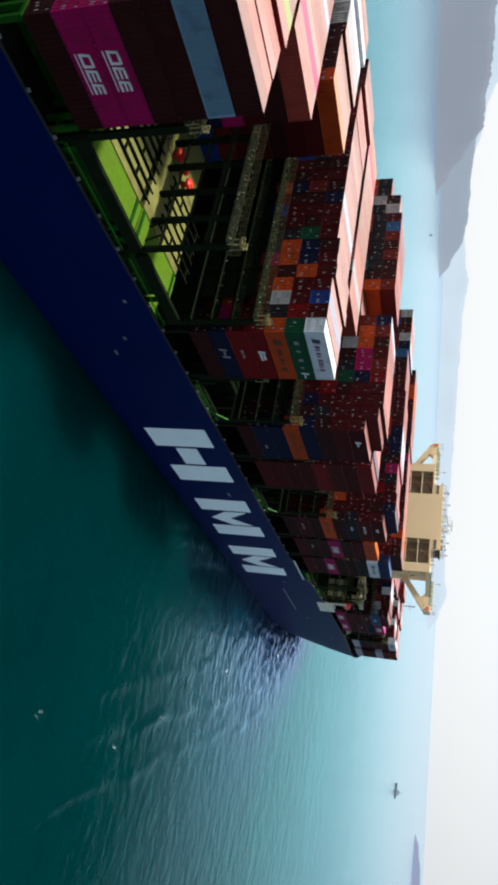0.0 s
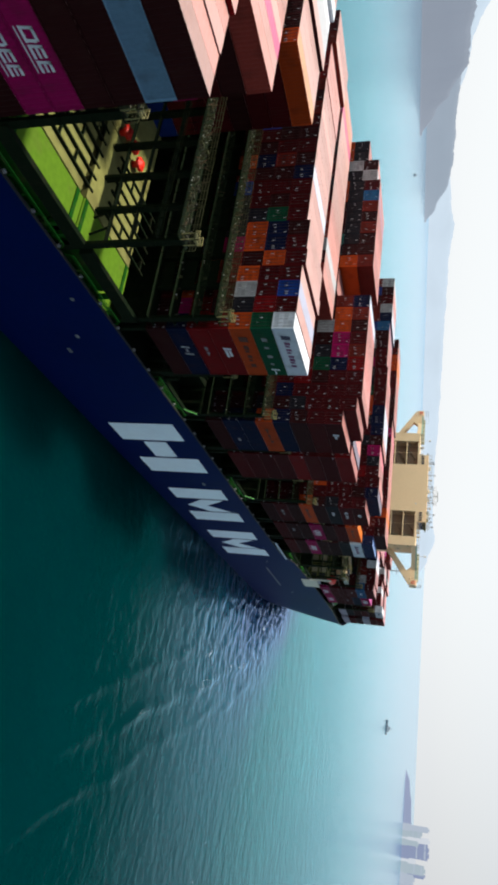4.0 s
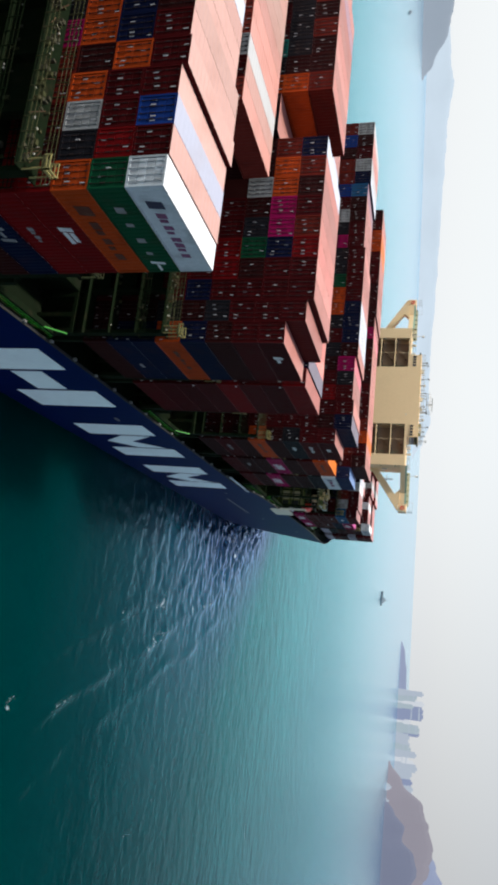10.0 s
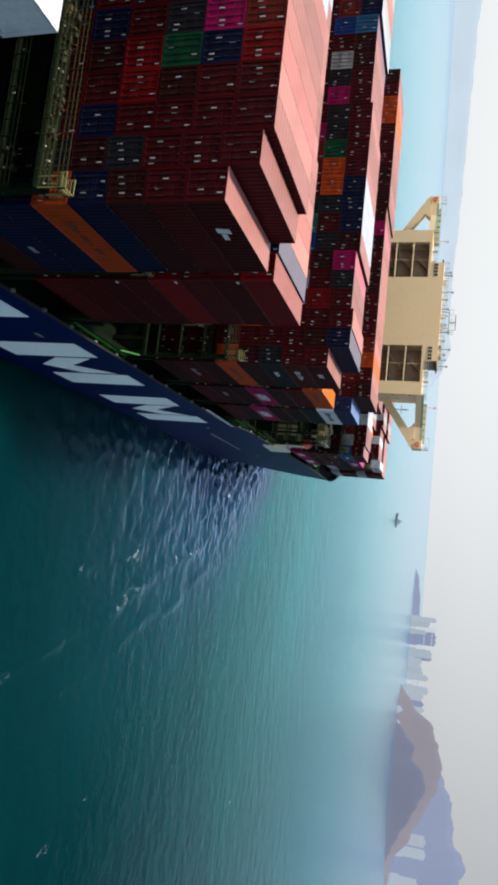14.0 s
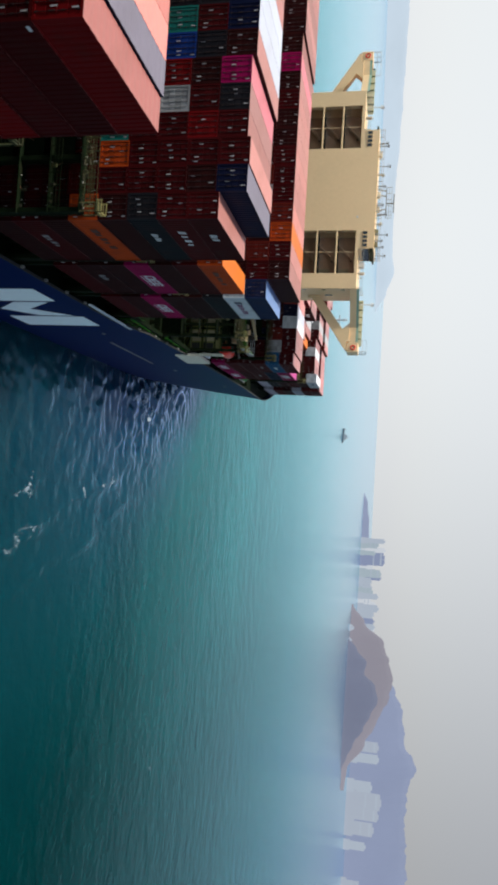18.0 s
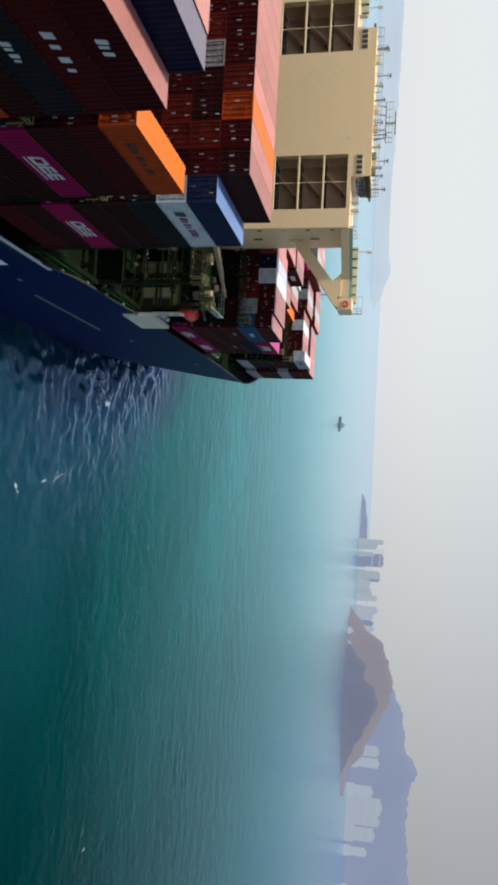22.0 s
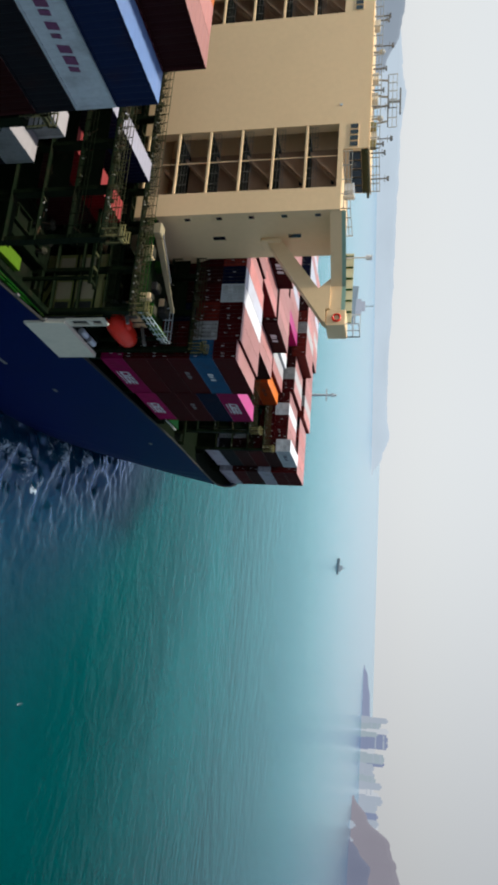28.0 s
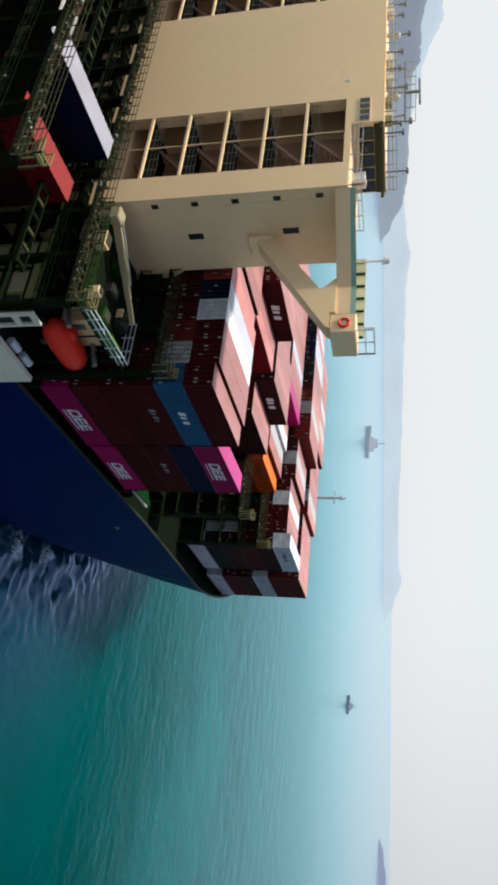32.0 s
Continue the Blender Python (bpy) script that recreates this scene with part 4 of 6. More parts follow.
def joined_cargo():
    """All further boxes of each bay, corrugated and doored where they are open to view, plain inside the block."""
    by_bay = {}
    for score, name, spec, marks in SINGLES[300:]:
        by_bay.setdefault(name, []).append((spec, True))
    for name, spec in HIDDEN:
        by_bay.setdefault(name, []).append((spec, False))
    keys = list(PAINT)
    cache = {}
    by_y = {b[0]: b[1] for b in BAYS}
    for name, specs in by_bay.items():
        V, F, M = [], [], []
        for (x, y, z, h, col), shown in specs:
            key = round(h, 2), shown, int(abs(x * 7.3 + y * 3.1 + z * 5.7)) % len(LABELS) if shown else 0
            if key not in cache:
                if shown:
                    v1, f1 = container_shell(key[0], False)
                    v2, f2 = door_leaf(key[0])
                    v3, f3 = rod_boxes(key[0], (-0.43, -0.95, -1.49, -2.01))
                    v4, f4 = roof_panel(key[0])
                    p, pf = [], []
                    for px, pz, first in LABELS[key[2]]:
                        px, pz = px - (0.17 if first else 1.23), pz if pz > 0 else key[0] + pz
                        pf.append((len(p) + 1, len(p), len(p) + 3, len(p) + 2))
                        p += [(px, 0.02, pz), (px - 0.09, 0.02, pz), (px - 0.09, 0.02, pz + 0.40), (px, 0.02, pz + 0.40)]
                    cache[key] = ((v1, f1, 0), ([(a - 0.17, b, c) for a, b, c in v2], f2, 0), ([(a - 1.23, b, c) for a, b, c in v2], f2, 0), (v3, f3, 1), (v4, f4, 2), (p, pf, 3))
                else:
                    bm = box(-CW, 0, 0, CL, 0, key[0])
                    cache[key] = (([tuple(v.co) for v in bm.verts], [tuple(v.index for v in f.verts) for f in (bm.verts.index_update(), bm.faces)[1]], 0),)
                    bm.free()
            for vs, fs, what in cache[key]:
                n = len(V)
                V.extend((a + x, b + y, c + z) for a, b, c in vs)
                F.extend(tuple(n + i for i in f) for f in fs)
                slot = {0: keys.index(col), 1: 2 * len(keys), 2: len(keys) + keys.index(col), 3: 2 * len(keys) + 1}[what]
                M.extend([slot] * len(fs))
        me = bpy.data.meshes.new("container_stack")
        me.from_pydata(V, [], F)
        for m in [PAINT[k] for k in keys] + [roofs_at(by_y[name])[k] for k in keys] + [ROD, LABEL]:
            me.materials.append(m)
        me.polygons.foreach_set("material_index", M)
        ob = new("container_stack", me)
        tagged(ob, "tightly packed block of mostly red and brown shipping containers", "container stack", kind="stuff")


joined_cargo()


# ---- hatch covers and the frames under the stacks ----
def hatches():
    for name, y, foot, groups in BAYS:
        yy = y - 0.3
        for i, (x0, x1) in enumerate(((-17.4, -5.1), (-29.9, -17.6), (-42.3, -30.1), (-54.8, -42.5))):
            if y > 185 and i in (0, 3):
                continue
            deck = lerp_table(SHEER, y) - 1.3
            t = thing("hatch_cover", (x0, yy, deck), "painted steel hatch cover on its coaming on the cargo deck", "hatch cover", "hatch covers along the deck")
            # Away from the open aft bays, stack shade is put into dark paint.
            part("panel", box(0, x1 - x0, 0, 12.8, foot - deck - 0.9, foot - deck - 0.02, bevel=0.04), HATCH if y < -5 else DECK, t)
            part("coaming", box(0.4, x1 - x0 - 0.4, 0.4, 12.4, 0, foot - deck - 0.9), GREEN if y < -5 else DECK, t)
        if name in "MN":
            t = thing("side_hatch_cover", (-5.0, yy, foot - 0.7), "yellow green painted side hatch panel by the deck edge", "hatch cover", "hatch covers along the deck")
            part("panel", box(0, 4.3, 0.0, 13.7 if name == "N" else 13.2, 0, 0.55, bevel=0.04), LIME, t)
            for px in (0.4, 3.6):
                part("support", box(px, px + 0.3, 1.0, 12.2, lerp_table(SHEER, y) - 1.3 - foot + 0.7, 0), GREEN, t)
        for x0 in ((-2.8, -53.0) if y > 200 else () if y > 185 else (0, -57.5)):
            t = thing("stack_pedestal", (x0, yy, lerp_table(SHEER, y) - 1.3), "green steel pedestal frame beside the hatch at the deck edge", "pedestal", "pedestals along the deck edge")
            hh = foot - (lerp_table(SHEER, y) - 1.3) - 0.02
            # Forward pedestals take a darker paint that carries the shade under the stacks.
            for px in (-0.35, -2.3, -4.7):
                for py in (0.5, 12.3):
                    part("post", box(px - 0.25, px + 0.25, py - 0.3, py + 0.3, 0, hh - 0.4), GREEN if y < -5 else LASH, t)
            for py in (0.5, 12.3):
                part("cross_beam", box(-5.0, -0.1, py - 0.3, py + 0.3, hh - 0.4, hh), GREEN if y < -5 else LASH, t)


hatches()


# ---- lashing bridges ----
def lashing_bridge(y, top=32.3, cols=13, x_from=-0.2, half=0.62, webs=True):
    base = lerp_table(SHEER, y) - 1.3
    t = thing("lashing_bridge", (0, y, base), "dark green steel lashing bridge with walkways across the deck", "lashing bridge", "lashing bridges between the bays")
    h = top - base
    width = 60.0 + 2 * x_from
    for i in range(cols):
        x = x_from - 0.3 - (width - 0.6) * i / (cols - 1)
        part("post", box(x - 0.22, x + 0.22, -0.45, 0.45, 0, h + 0.02, bevel=0.02), LASH, t)
    lv = [h - 9.3, h - 6.2, h - 3.1, h]
    for i in range(cols - 1):
        x0 = x_from - 0.3 - (width - 0.6) * i / (cols - 1) - 0.25
        x1 = x_from - 0.3 - (width - 0.6) * (i + 1) / (cols - 1) + 0.25
        # Dark sheets added for the dense frames and the shade between the posts.
        for k, (za, zb) in enumerate(((0.1, h - 9.5), (h - 9.2, h - 6.4), (h - 6.1, h - 3.3), (h - 3.0, h - 0.2))):
            if webs and zb > za + 0.5 and (i > 0 or k < 1):
                part("web_plate", box(x1 + 0.3, x0, 0.05, 0.14, za, zb - (0.9 if k else 0.0)), LASH, t)
    for z in lv:
        wide = half if webs or z == h else 0.35
        part("walkway", box(x_from - width, x_from, -wide, wide, z - 0.1, z, bevel=0.01), LASH, t)
    for z in lv[2:]:
        bm = bmesh.new()
        for yy in (-half + 0.02, half - 0.02):
            for i in range(49):
                x = x_from - width * i / 48
                add_beam(bm, (x, yy, z), (x, yy, z + 1.1), 0.06)
            for k in (0.4, 0.75, 1.1):
                add_beam(bm, (x_from, yy, z + k), (x_from - width, yy, z + k), 0.05)
        part("guard_rail", bm, OLIVE if z == h else LASH, t)
    rnd = random.Random(int(y * 7))
    for mat, n, label in ((GEAR, 150, "greasy turnbuckles and twistlock bins on the walkways"), (OLIVE, 90, "olive painted brackets on the walkways"), (RUSTY, 60, "rusty lashing rods lying on the walkways"), (PALE, 110, "pale galvanised fittings on the walkways")):
        bm = bmesh.new()
        for i in range(n):
            x = x_from - 0.6 - (width - 1.6) * rnd.random()
            z = rnd.choice((lv[1:] if webs else []) + [h, h])
            y0 = rnd.uniform(-half * 0.8, half * 0.5)
            if mat is RUSTY:
                add_beam(bm, (x, y0, z + 0.06), (x + rnd.uniform(-0.9, 0.9), y0 * 0.4, z + rnd.choice((0.08, 0.9))), 0.06)
            else:
                k = 0.4 if mat is PALE else 1.0
                add_box(bm, x, x + k * rnd.uniform(0.1, 0.45), y0, y0 + k * rnd.uniform(0.12, 0.4), z, z + k * rnd.uniform(0.1, 0.55))
        tagged(part("lashing_gear", bm, mat, t), label, kind="stuff")
    # starboard end tower
    tw = part("end_frame", bmesh.new(), YELLOW, t)
    bm = bmesh.new()
    for px in (x_from - 0.1, x_from - 0.9):
        for py in (-0.5, 0.5):
            add_beam(bm, (px, py, h), (px, py, h + 1.7), 0.09)
    for py in (-0.5, 0.5):
        add_beam(bm, (x_from - 0.95, py, h + 1.55), (x_from - 0.05, py, h + 1.55), 0.09)
    for px in (x_from - 0.1, x_from - 0.9):
        add_beam(bm, (px, -0.56, h + 1.5), (px, 0.56, h + 1.5), 0.09)
    bm.to_mesh(tw.data)
    bm.free()
    part("end_platform", box(x_from - 1.1, x_from + 0.1, -0.6, 0.6, h + 1.6, h + 1.66), OLIVE, t)
    railing(t, [(x_from - 1.1, -0.55, h + 1.65), (x_from + 0.05, -0.55, h + 1.65), (x_from + 0.05, 0.55, h + 1.65), (x_from - 1.1, 0.55, h + 1.65)], 0.55, 0.045, 1.4, 2, YELLOW, "pale yellow rail of the end platform")
    for i in (0, 1):
        bm = bmesh.new()
        x = x_from - 0.5 - i * 2.4
        add_beam(bm, (x, 0, 1.0), (x - 2.2, 0, lv[0] - 0.2), 0.2)
        part("brace", bm, LASH, t)


lashing_bridge(-33.6, half=0.9, webs=False)
lashing_bridge(-16.6, half=1.4, webs=False)
lashing_bridge(-1.7, half=1.35)
lashing_bridge(26.6, half=1.0)
for yb in (40.95, 54.9, 68.8, 82.8, 96.75, 110.8, 125.2, 138.95):
    lashing_bridge(yb, 32.3 if yb < 60 else 35.4 if 110 < yb < 126 else 33.0, webs=yb < 138)
lashing_bridge(12.98, 29.0)
for yb, inset in ((149.85, -0.6), (175.6, -0.6), (189.2, -2.6), (203.2, -3.4), (217.2, -4.2)):
    lashing_bridge(yb, 36.5, 13, inset)


def catwalk():
    """Open frames like ladders across the ship between the last bay and the house, one closed by an added plate."""
    for y, z in ((136.2, 29.6), (139.75, 31.2)):
        t = thing("catwalk_frame", (0, y, z), "dark green open catwalk frame with many cross bars", "catwalk", "catwalk frames before the house")
        for py in (-0.62, 0.62):
            part("side_rail", box(-58, -2.0, py - 0.09, py + 0.09, -0.3, 0.05), LASH, t)
        for i in range(34):
            x = -2.4 - i * 1.66
            part("rung", box(x - 0.16, x + 0.16, -0.53, 0.53, -0.2, 0.0), OLIVE if i % 3 else LASH, t)
        if y > 138:
            # Closed plate added to keep sun and sky off the wall below.
            part("grating", box(-57.8, -2.2, -0.52, 0.52, -0.29, -0.23), LASH, t)
            for i in range(20):
                x = -10.6 - i * 2.3
                part("upright", box(x - 0.5, x + 0.5, 0.38, 0.5, -5.2, -0.3, bevel=0.04), LASH, t)
            part("kick_plate", box(-57, -9.8, 0.37, 0.51, -5.3, -3.2), LASH, t)
        for x in (-3.0, -16.0, -30.0, -44.0, -57.0):
            part("leg", box(x - 0.15, x + 0.15, -0.15, 0.15, lerp_table(SHEER, y) - 1.3 - z, -0.3), LASH, t)


catwalk()


# ---- deck edge walkway with rails and fittings ----
def deck_edge():
    for y0, y1 in ((-34, -17.2), (-16, -1.6), (12.6, 26.4), (54, 68.2), (110, 124.6), (126, 138.4)):
        z = lerp_table(SHEER, (y0 + y1) / 2) - 1.26
        t = thing("side_walkway", (0, y0, z), "bright green painted side walkway along the deck edge", "walkway", "side walkways")
        # Shade beside the stacks is put into the dark floor colour forward.
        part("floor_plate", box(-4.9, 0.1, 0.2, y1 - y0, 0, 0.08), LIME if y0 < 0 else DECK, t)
        if y0 in (110, 126):
            part("hatch_plate", box(-4.4, -2.9, 3.2 if y0 == 126 else 12.4, 8.4 if y0 == 126 else 13.6, 0.09, 0.7 if y0 == 126 else 0.3, bevel=0.03), LIME, t, "bright yellow green plate on the walkway")
            part("hatch_plate", box(-1.9, -1.3, 6.4, 11.5, 0.09, 0.4, bevel=0.03), STAY, t, "bright green plate on the walkway")
        bm = bmesh.new()
        rails(bm, [(0.2, 0.2, 0.08), (0.2, y1 - y0, 0.08)], 1.9, 0.09, 2.6, 2)
        part("guard_rail", bm, GREEN, t)
        part("edge_beam", box(-0.62, 0.05, 0.2, y1 - y0, *((2.9, 4.6) if y0 < 0 else (2.0, 2.5)), bevel=0.03), LASH, t, "heavy dark green longitudinal beam")
        if y0 < 100:
            part("edge_strip", box(0.06, 0.12, 0.4, y1 - y0 - 0.2, 2.1, 2.2), STAY, t, "bright green edge strip")
        bm = bmesh.new()
        for px in (-0.7, -1.2):
            add_tube(bm, (px, 0.2, 0.5), (px, y1 - y0, 0.5), 0.13)
        part("deck_pipe", bm, GREEN, t)
        if 0 < y0 < 100:
            bm = bmesh.new()
            add_beam(bm, (0.0, y1 - y0 - 5.0, 0.1), (0.0, y1 - y0 - 0.6, 4.2), 0.17)
            part("stay", bm, STAY, t)


deck_edge()


def open_bay_clutter():
    """Rows of cell guide frames, vents and a red winch on the open hatches."""
    rnd = random.Random(5)
    for y0, y1, z, x1 in ((-31.5, -18.5, 20.5, -17), (-15, -3, 20.6, -27), (15, 25.5, 21.7, -19), (57, 67.5, 22.3, -12), (113, 123, 22.7, -6), (127, 137, 22.7, -11)):
        for k in range(3):
            x = -6.5 - k * 3.6
            if x < x1:
                break
            t = thing("stacking_cone_frame", (x, y0, z), "low dark steel frame rail lying on the open hatch cover", "deck frame", "frames on the open hatches")
            part("rail", box(-0.12, 0.12, 0, y1 - y0, 0, 0.45), LASH, t)
            part("rail", box(-1.92, -1.68, 0, y1 - y0, 0, 0.45), LASH, t)
            for i in range(4):
                part("rung", box(-1.7, -0.1, 1 + i * (y1 - y0 - 2) / 3 - 0.12, 1 + i * (y1 - y0 - 2) / 3 + 0.12, 0.1, 0.4), LASH, t)
        for k in range(5 if y0 > 0 else 0):
            x, yy = rnd.uniform(x1, -6), rnd.uniform(y0, y1)
            t = thing("deck_vent", (x, yy, z), "small greasy grey mushroom vent standing on the hatch", "vent", "deck vents")
            bm = bmesh.new()
            add_tube(bm, (0, 0, 0), (0, 0, 0.9), 0.22)
            part("pipe", bm, GEAR, t)
            bm = bmesh.new()
            add_tube(bm, (0, 0, 0.9), (0, 0, 1.25), 0.42, 10, 0.2)
            part("cap", bm, GEAR, t)


open_bay_clutter()


def red_vents():
    """Three red fire-flap vents in a slanting row on the open hatch."""
    for x, y in RED_VENTS:
        t = thing("hatch_vent", (x, y, 20.6), "bright red mushroom vent standing on the open hatch", "vent", "red vents on the hatch")
        bm = bmesh.new()
        add_tube(bm, (0, 0, 0), (0, 0, 1.1), 0.42, 12)
        part("pipe", bm, SAFETY, t)
        bm = bmesh.new()
        add_tube(bm, (0, 0, 1.0), (0, 0, 1.35), 0.95, 14, 0.9)
        add_tube(bm, (0, 0, 1.35), (0, 0, 1.7), 0.9, 14, 0.35)
        part("cap", bm, SAFETY, t)
        part("hand_wheel", box(-0.12, 0.12, -1.0, -0.9, 1.05, 1.25, bevel=0.03), DARK, t)


RED_VENTS = ((-18.2, -16.2), (-18.1, -13.9), (-17.4, -11.8))
red_vents()


# ---- accommodation block ----
def build_house():
    h = thing("deckhouse", (MID - 2.0, 140.4, 0), "tall cream accommodation block with open stair decks and bridge wings", "deckhouse")
    W = 19.0
    depth = 9.2
    L0, L1 = 7.9, 16.1
    TOP = 54.6                 # bridge deck

    def prism(name, pts, y0, y1, mat):
        """A plate with the outline pts across the ship, from y0 to y1."""
        bm = bmesh.new()
        lo = [bm.verts.new((x, y0, z)) for x, z in pts]
        hi = [bm.verts.new((x, y1, z)) for x, z in pts]
        bm.faces.new(lo)
        bm.faces.new(hi[::-1])
        for i in range(len(pts)):
            k = (i + 1) % len(pts)
            bm.faces.new((lo[k], lo[i], hi[i], hi[k]))
        bmesh.ops.recalc_face_normals(bm, faces=bm.faces)
        return part(name, bm, mat, h)
    part("centre_panel", box(-L0, L0, 0, 1.2, 18, TOP), CREAM, h, "blank cream steel panel")
    part("wall_lamp", box(5.2, 5.5, -0.06, 0, 54.0, 54.3, bevel=0.02), WHITE, h)
    for s in (1, -1):
        part("corner_pillar", box(*sorted((s * L1, s * W)), 0, 1.2, 18, TOP, bevel=0.03), CREAM, h)
        part("side_wall", box(*sorted((s * (W - 0.3), s * W)), 1.2, depth, 18, TOP - 0.02), CREAM, h)
        part("header", box(*sorted((s * L0, s * L1)), 0, 1.2, 54.05, TOP), CREAM, h)
    part("core", box(-W + 0.3, W - 0.3, 4.4, depth - 0.1, 18, TOP - 0.05), CREAM, h)
    part("lower_block", box(-W - 0.02, W + 0.02, 1.2, depth + 2.6, 18, 33.2, bevel=0.05), CREAM, h)
    for s in (1, -1):
        bm = bmesh.new()
        pts = [(depth, 33.2), (depth + 2.6, 33.2), (depth + 0.2, 37.6), (depth, 37.6)]
        xs = sorted((s * (W - 0.3), s * W))
        lo = [bm.verts.new((xs[0], y, z)) for y, z in pts]
        hi = [bm.verts.new((xs[1], y, z)) for y, z in pts]
        bm.faces.new(lo[::-1])
        bm.faces.new(hi)
        for i in range(4):
            j = (i + 1) % 4
            bm.faces.new((lo[i], lo[j], hi[j], hi[i]))
        part("gusset", bm, CREAM, h)
        x0, x1 = sorted((s * L0, s * L1))
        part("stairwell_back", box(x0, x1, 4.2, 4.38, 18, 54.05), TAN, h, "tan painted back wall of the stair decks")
        xm = (x0 + x1) / 2
        bm = bmesh.new()
        add_tube(bm, (xm, 0.2, 18), (xm, 0.2, 54.05), 0.06)
        part("mullion", bm, CREAM, h)
        for k in range(10):
            z = 50.62 - 3.74 * k
            ceiling = z + 3.43 if k == 0 else z + 3.38
            part("balcony_slab", box(x0, x1, 0.02, 4.2, z - 0.26, z + 0.02, bevel=0.03), CREAM, h)
            part("balcony_floor", box(x0 + 0.05, x1 - 0.05, 0.22, 4.19, z + 0.024, z + 0.05), DECK, h, "dark green painted balcony floor")
            bm = bmesh.new()
            add_beam(bm, (x0 + 1.6, 2.6, z + 0.05), (x0 + 5.4, 2.6, ceiling), 0.12, 0.3)
            add_beam(bm, (x0 + 1.6, 3.6, z + 0.05), (x0 + 5.4, 3.6, ceiling), 0.12, 0.3)
            for i in range(9):
                a = Vector((x0 + 1.7 + i * 0.42, 0, z + 0.2 + i * 0.37))
                add_box(bm, a.x, a.x + 0.36, 2.6, 3.6, a.z, a.z + 0.05)
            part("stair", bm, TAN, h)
            bm = bmesh.new()
            rails(bm, [(x0 + 0.1, 0.35, z + 0.05), (x1 - 0.1, 0.35, z + 0.05)], 1.05, 0.025, 1.3)
            part("guard_rail", bm, STEEL, h)
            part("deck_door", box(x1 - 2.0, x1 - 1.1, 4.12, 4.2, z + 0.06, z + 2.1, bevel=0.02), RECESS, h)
            part("deck_lamp", box(x0 + 4.4, x0 + 4.8, 3.95, 4.2, z + 2.4, z + 2.75, bevel=0.03), DARK, h)
    # windows on both sides of the block
    for s in (1, -1):
        face = sorted((s * (W - 0.02), s * (W + 0.05)))
        glass = sorted((s * (W + 0.04), s * (W + 0.07)))
        for k in range(6):
            z = 52.15 - 3.7 * k
            w = part("window", box(*face, 0.45, 1.15, z - 0.42, z + 0.42, bevel=0.02), CREAM, h)
            part("pane", box(*glass, 0.55, 1.05, z - 0.32, z + 0.32), GLASS, w)
        for z in (49.15, 40.2):
            w = part("window", box(*face, 4.2, 5.15, z - 0.85, z + 0.85, bevel=0.02), CREAM, h)
            part("pane", box(*glass, 4.32, 5.03, z - 0.73, z + 0.73), GLASS, w)
    # bridge
    part("bridge_deck", box(-W, W, 1.2, depth + 1.0, TOP - 0.2, TOP), CREAM, h)
    part("wheelhouse", box(-11.3, 11.3, 0, 8.0, TOP, 57.35), CREAM, h)
    part("monkey_deck", box(-11.5, 11.5, 0.04, 8.2, 57.35, 57.5, bevel=0.03), CREAM, h)
    for s in (1, -1):
        for i in range(4):
            x = s * (8.4 + i * 0.78)
            w = part("window", box(x - 0.34, x + 0.34, -0.06, 0.02, 55.25, 56.25, bevel=0.02), CREAM, h)
            part("pane", box(x - 0.28, x + 0.28, -0.09, -0.05, 55.32, 56.18), GLASS, w)
        for i in range(5):
            y = 0.5 + i * 1.5
            w = part("window", box(*sorted((s * 11.3, s * 11.38)), y, y + 1.36, 55.2, 56.5, bevel=0.02), DARK, h)
            part("pane", box(*sorted((s * 11.37, s * 11.41)), y + 0.1, y + 1.26, 55.3, 56.4), GLASS, w)
        part("eave", box(*sorted((s * 11.3, s * 12.0)), 0.1, 8.1, 57.0, 57.3, bevel=0.03), OLIVE, h)
        part("side_bulkhead", box(*sorted((s * 11.3, s * 11.42)), 0.2, 7.9, 56.55, 56.99), OLIVE, h, "dark olive plating over the side windows")
        part("deck_locker", box(*sorted((s * 12.6, s * 13.6)), 4.2, 5.4, TOP, 55.7, bevel=0.05), WHITE, h)
        part("compass_repeater", box(*sorted((s * 15.0, s * 15.5)), 3.0, 3.5, TOP, 55.9, bevel=0.1), PALE, h)
        railing(h, [(s * 11.5, 0.12, TOP), (s * (W - 0.15), 0.12, TOP), (s * (W - 0.15), 5.4, TOP)], 1.1, 0.04, 1.5, 3, PALE)
        xa, xb = sorted((s * W, s * 28.1))
        plan = [(s * x, y) for x, y in ((W, 0.25), (25.2, 5.5), (28.1, 5.5), (28.1, 9.0), (W, 9.0))]

        def slab(name, outline, z0, z1, mat, label=""):
            """A level plate with the outline given in plan."""
            bm = bmesh.new()
            lo = [bm.verts.new((x, y, z0)) for x, y in outline]
            hi = [bm.verts.new((x, y, z1)) for x, y in outline]
            bm.faces.new(lo)
            bm.faces.new(hi)
            for i in range(len(outline)):
                k = (i + 1) % len(outline)
                bm.faces.new((lo[i], lo[k], hi[k], hi[i]))
            bmesh.ops.recalc_face_normals(bm, faces=bm.faces)
            part(name, bm, mat, h, label)
        slab("bridge_wing", plan, 53.5, 54.1, CREAM)
        edge = [plan[0], plan[1], plan[2]]
        for k, (z0, z1, mat, name, label) in enumerate(((54.1, 54.75, CREAM, "wing_bulwark", ""), (54.75, 55.2, TEALRAIL, "glazed_screen", "pale green wind screen along the wing"))):
            w = 0.12 - 0.05 * k
            slab(name, edge + [(x - s * 0.04, y + w) for x, y in edge[::-1]], z0, z1, mat, label)
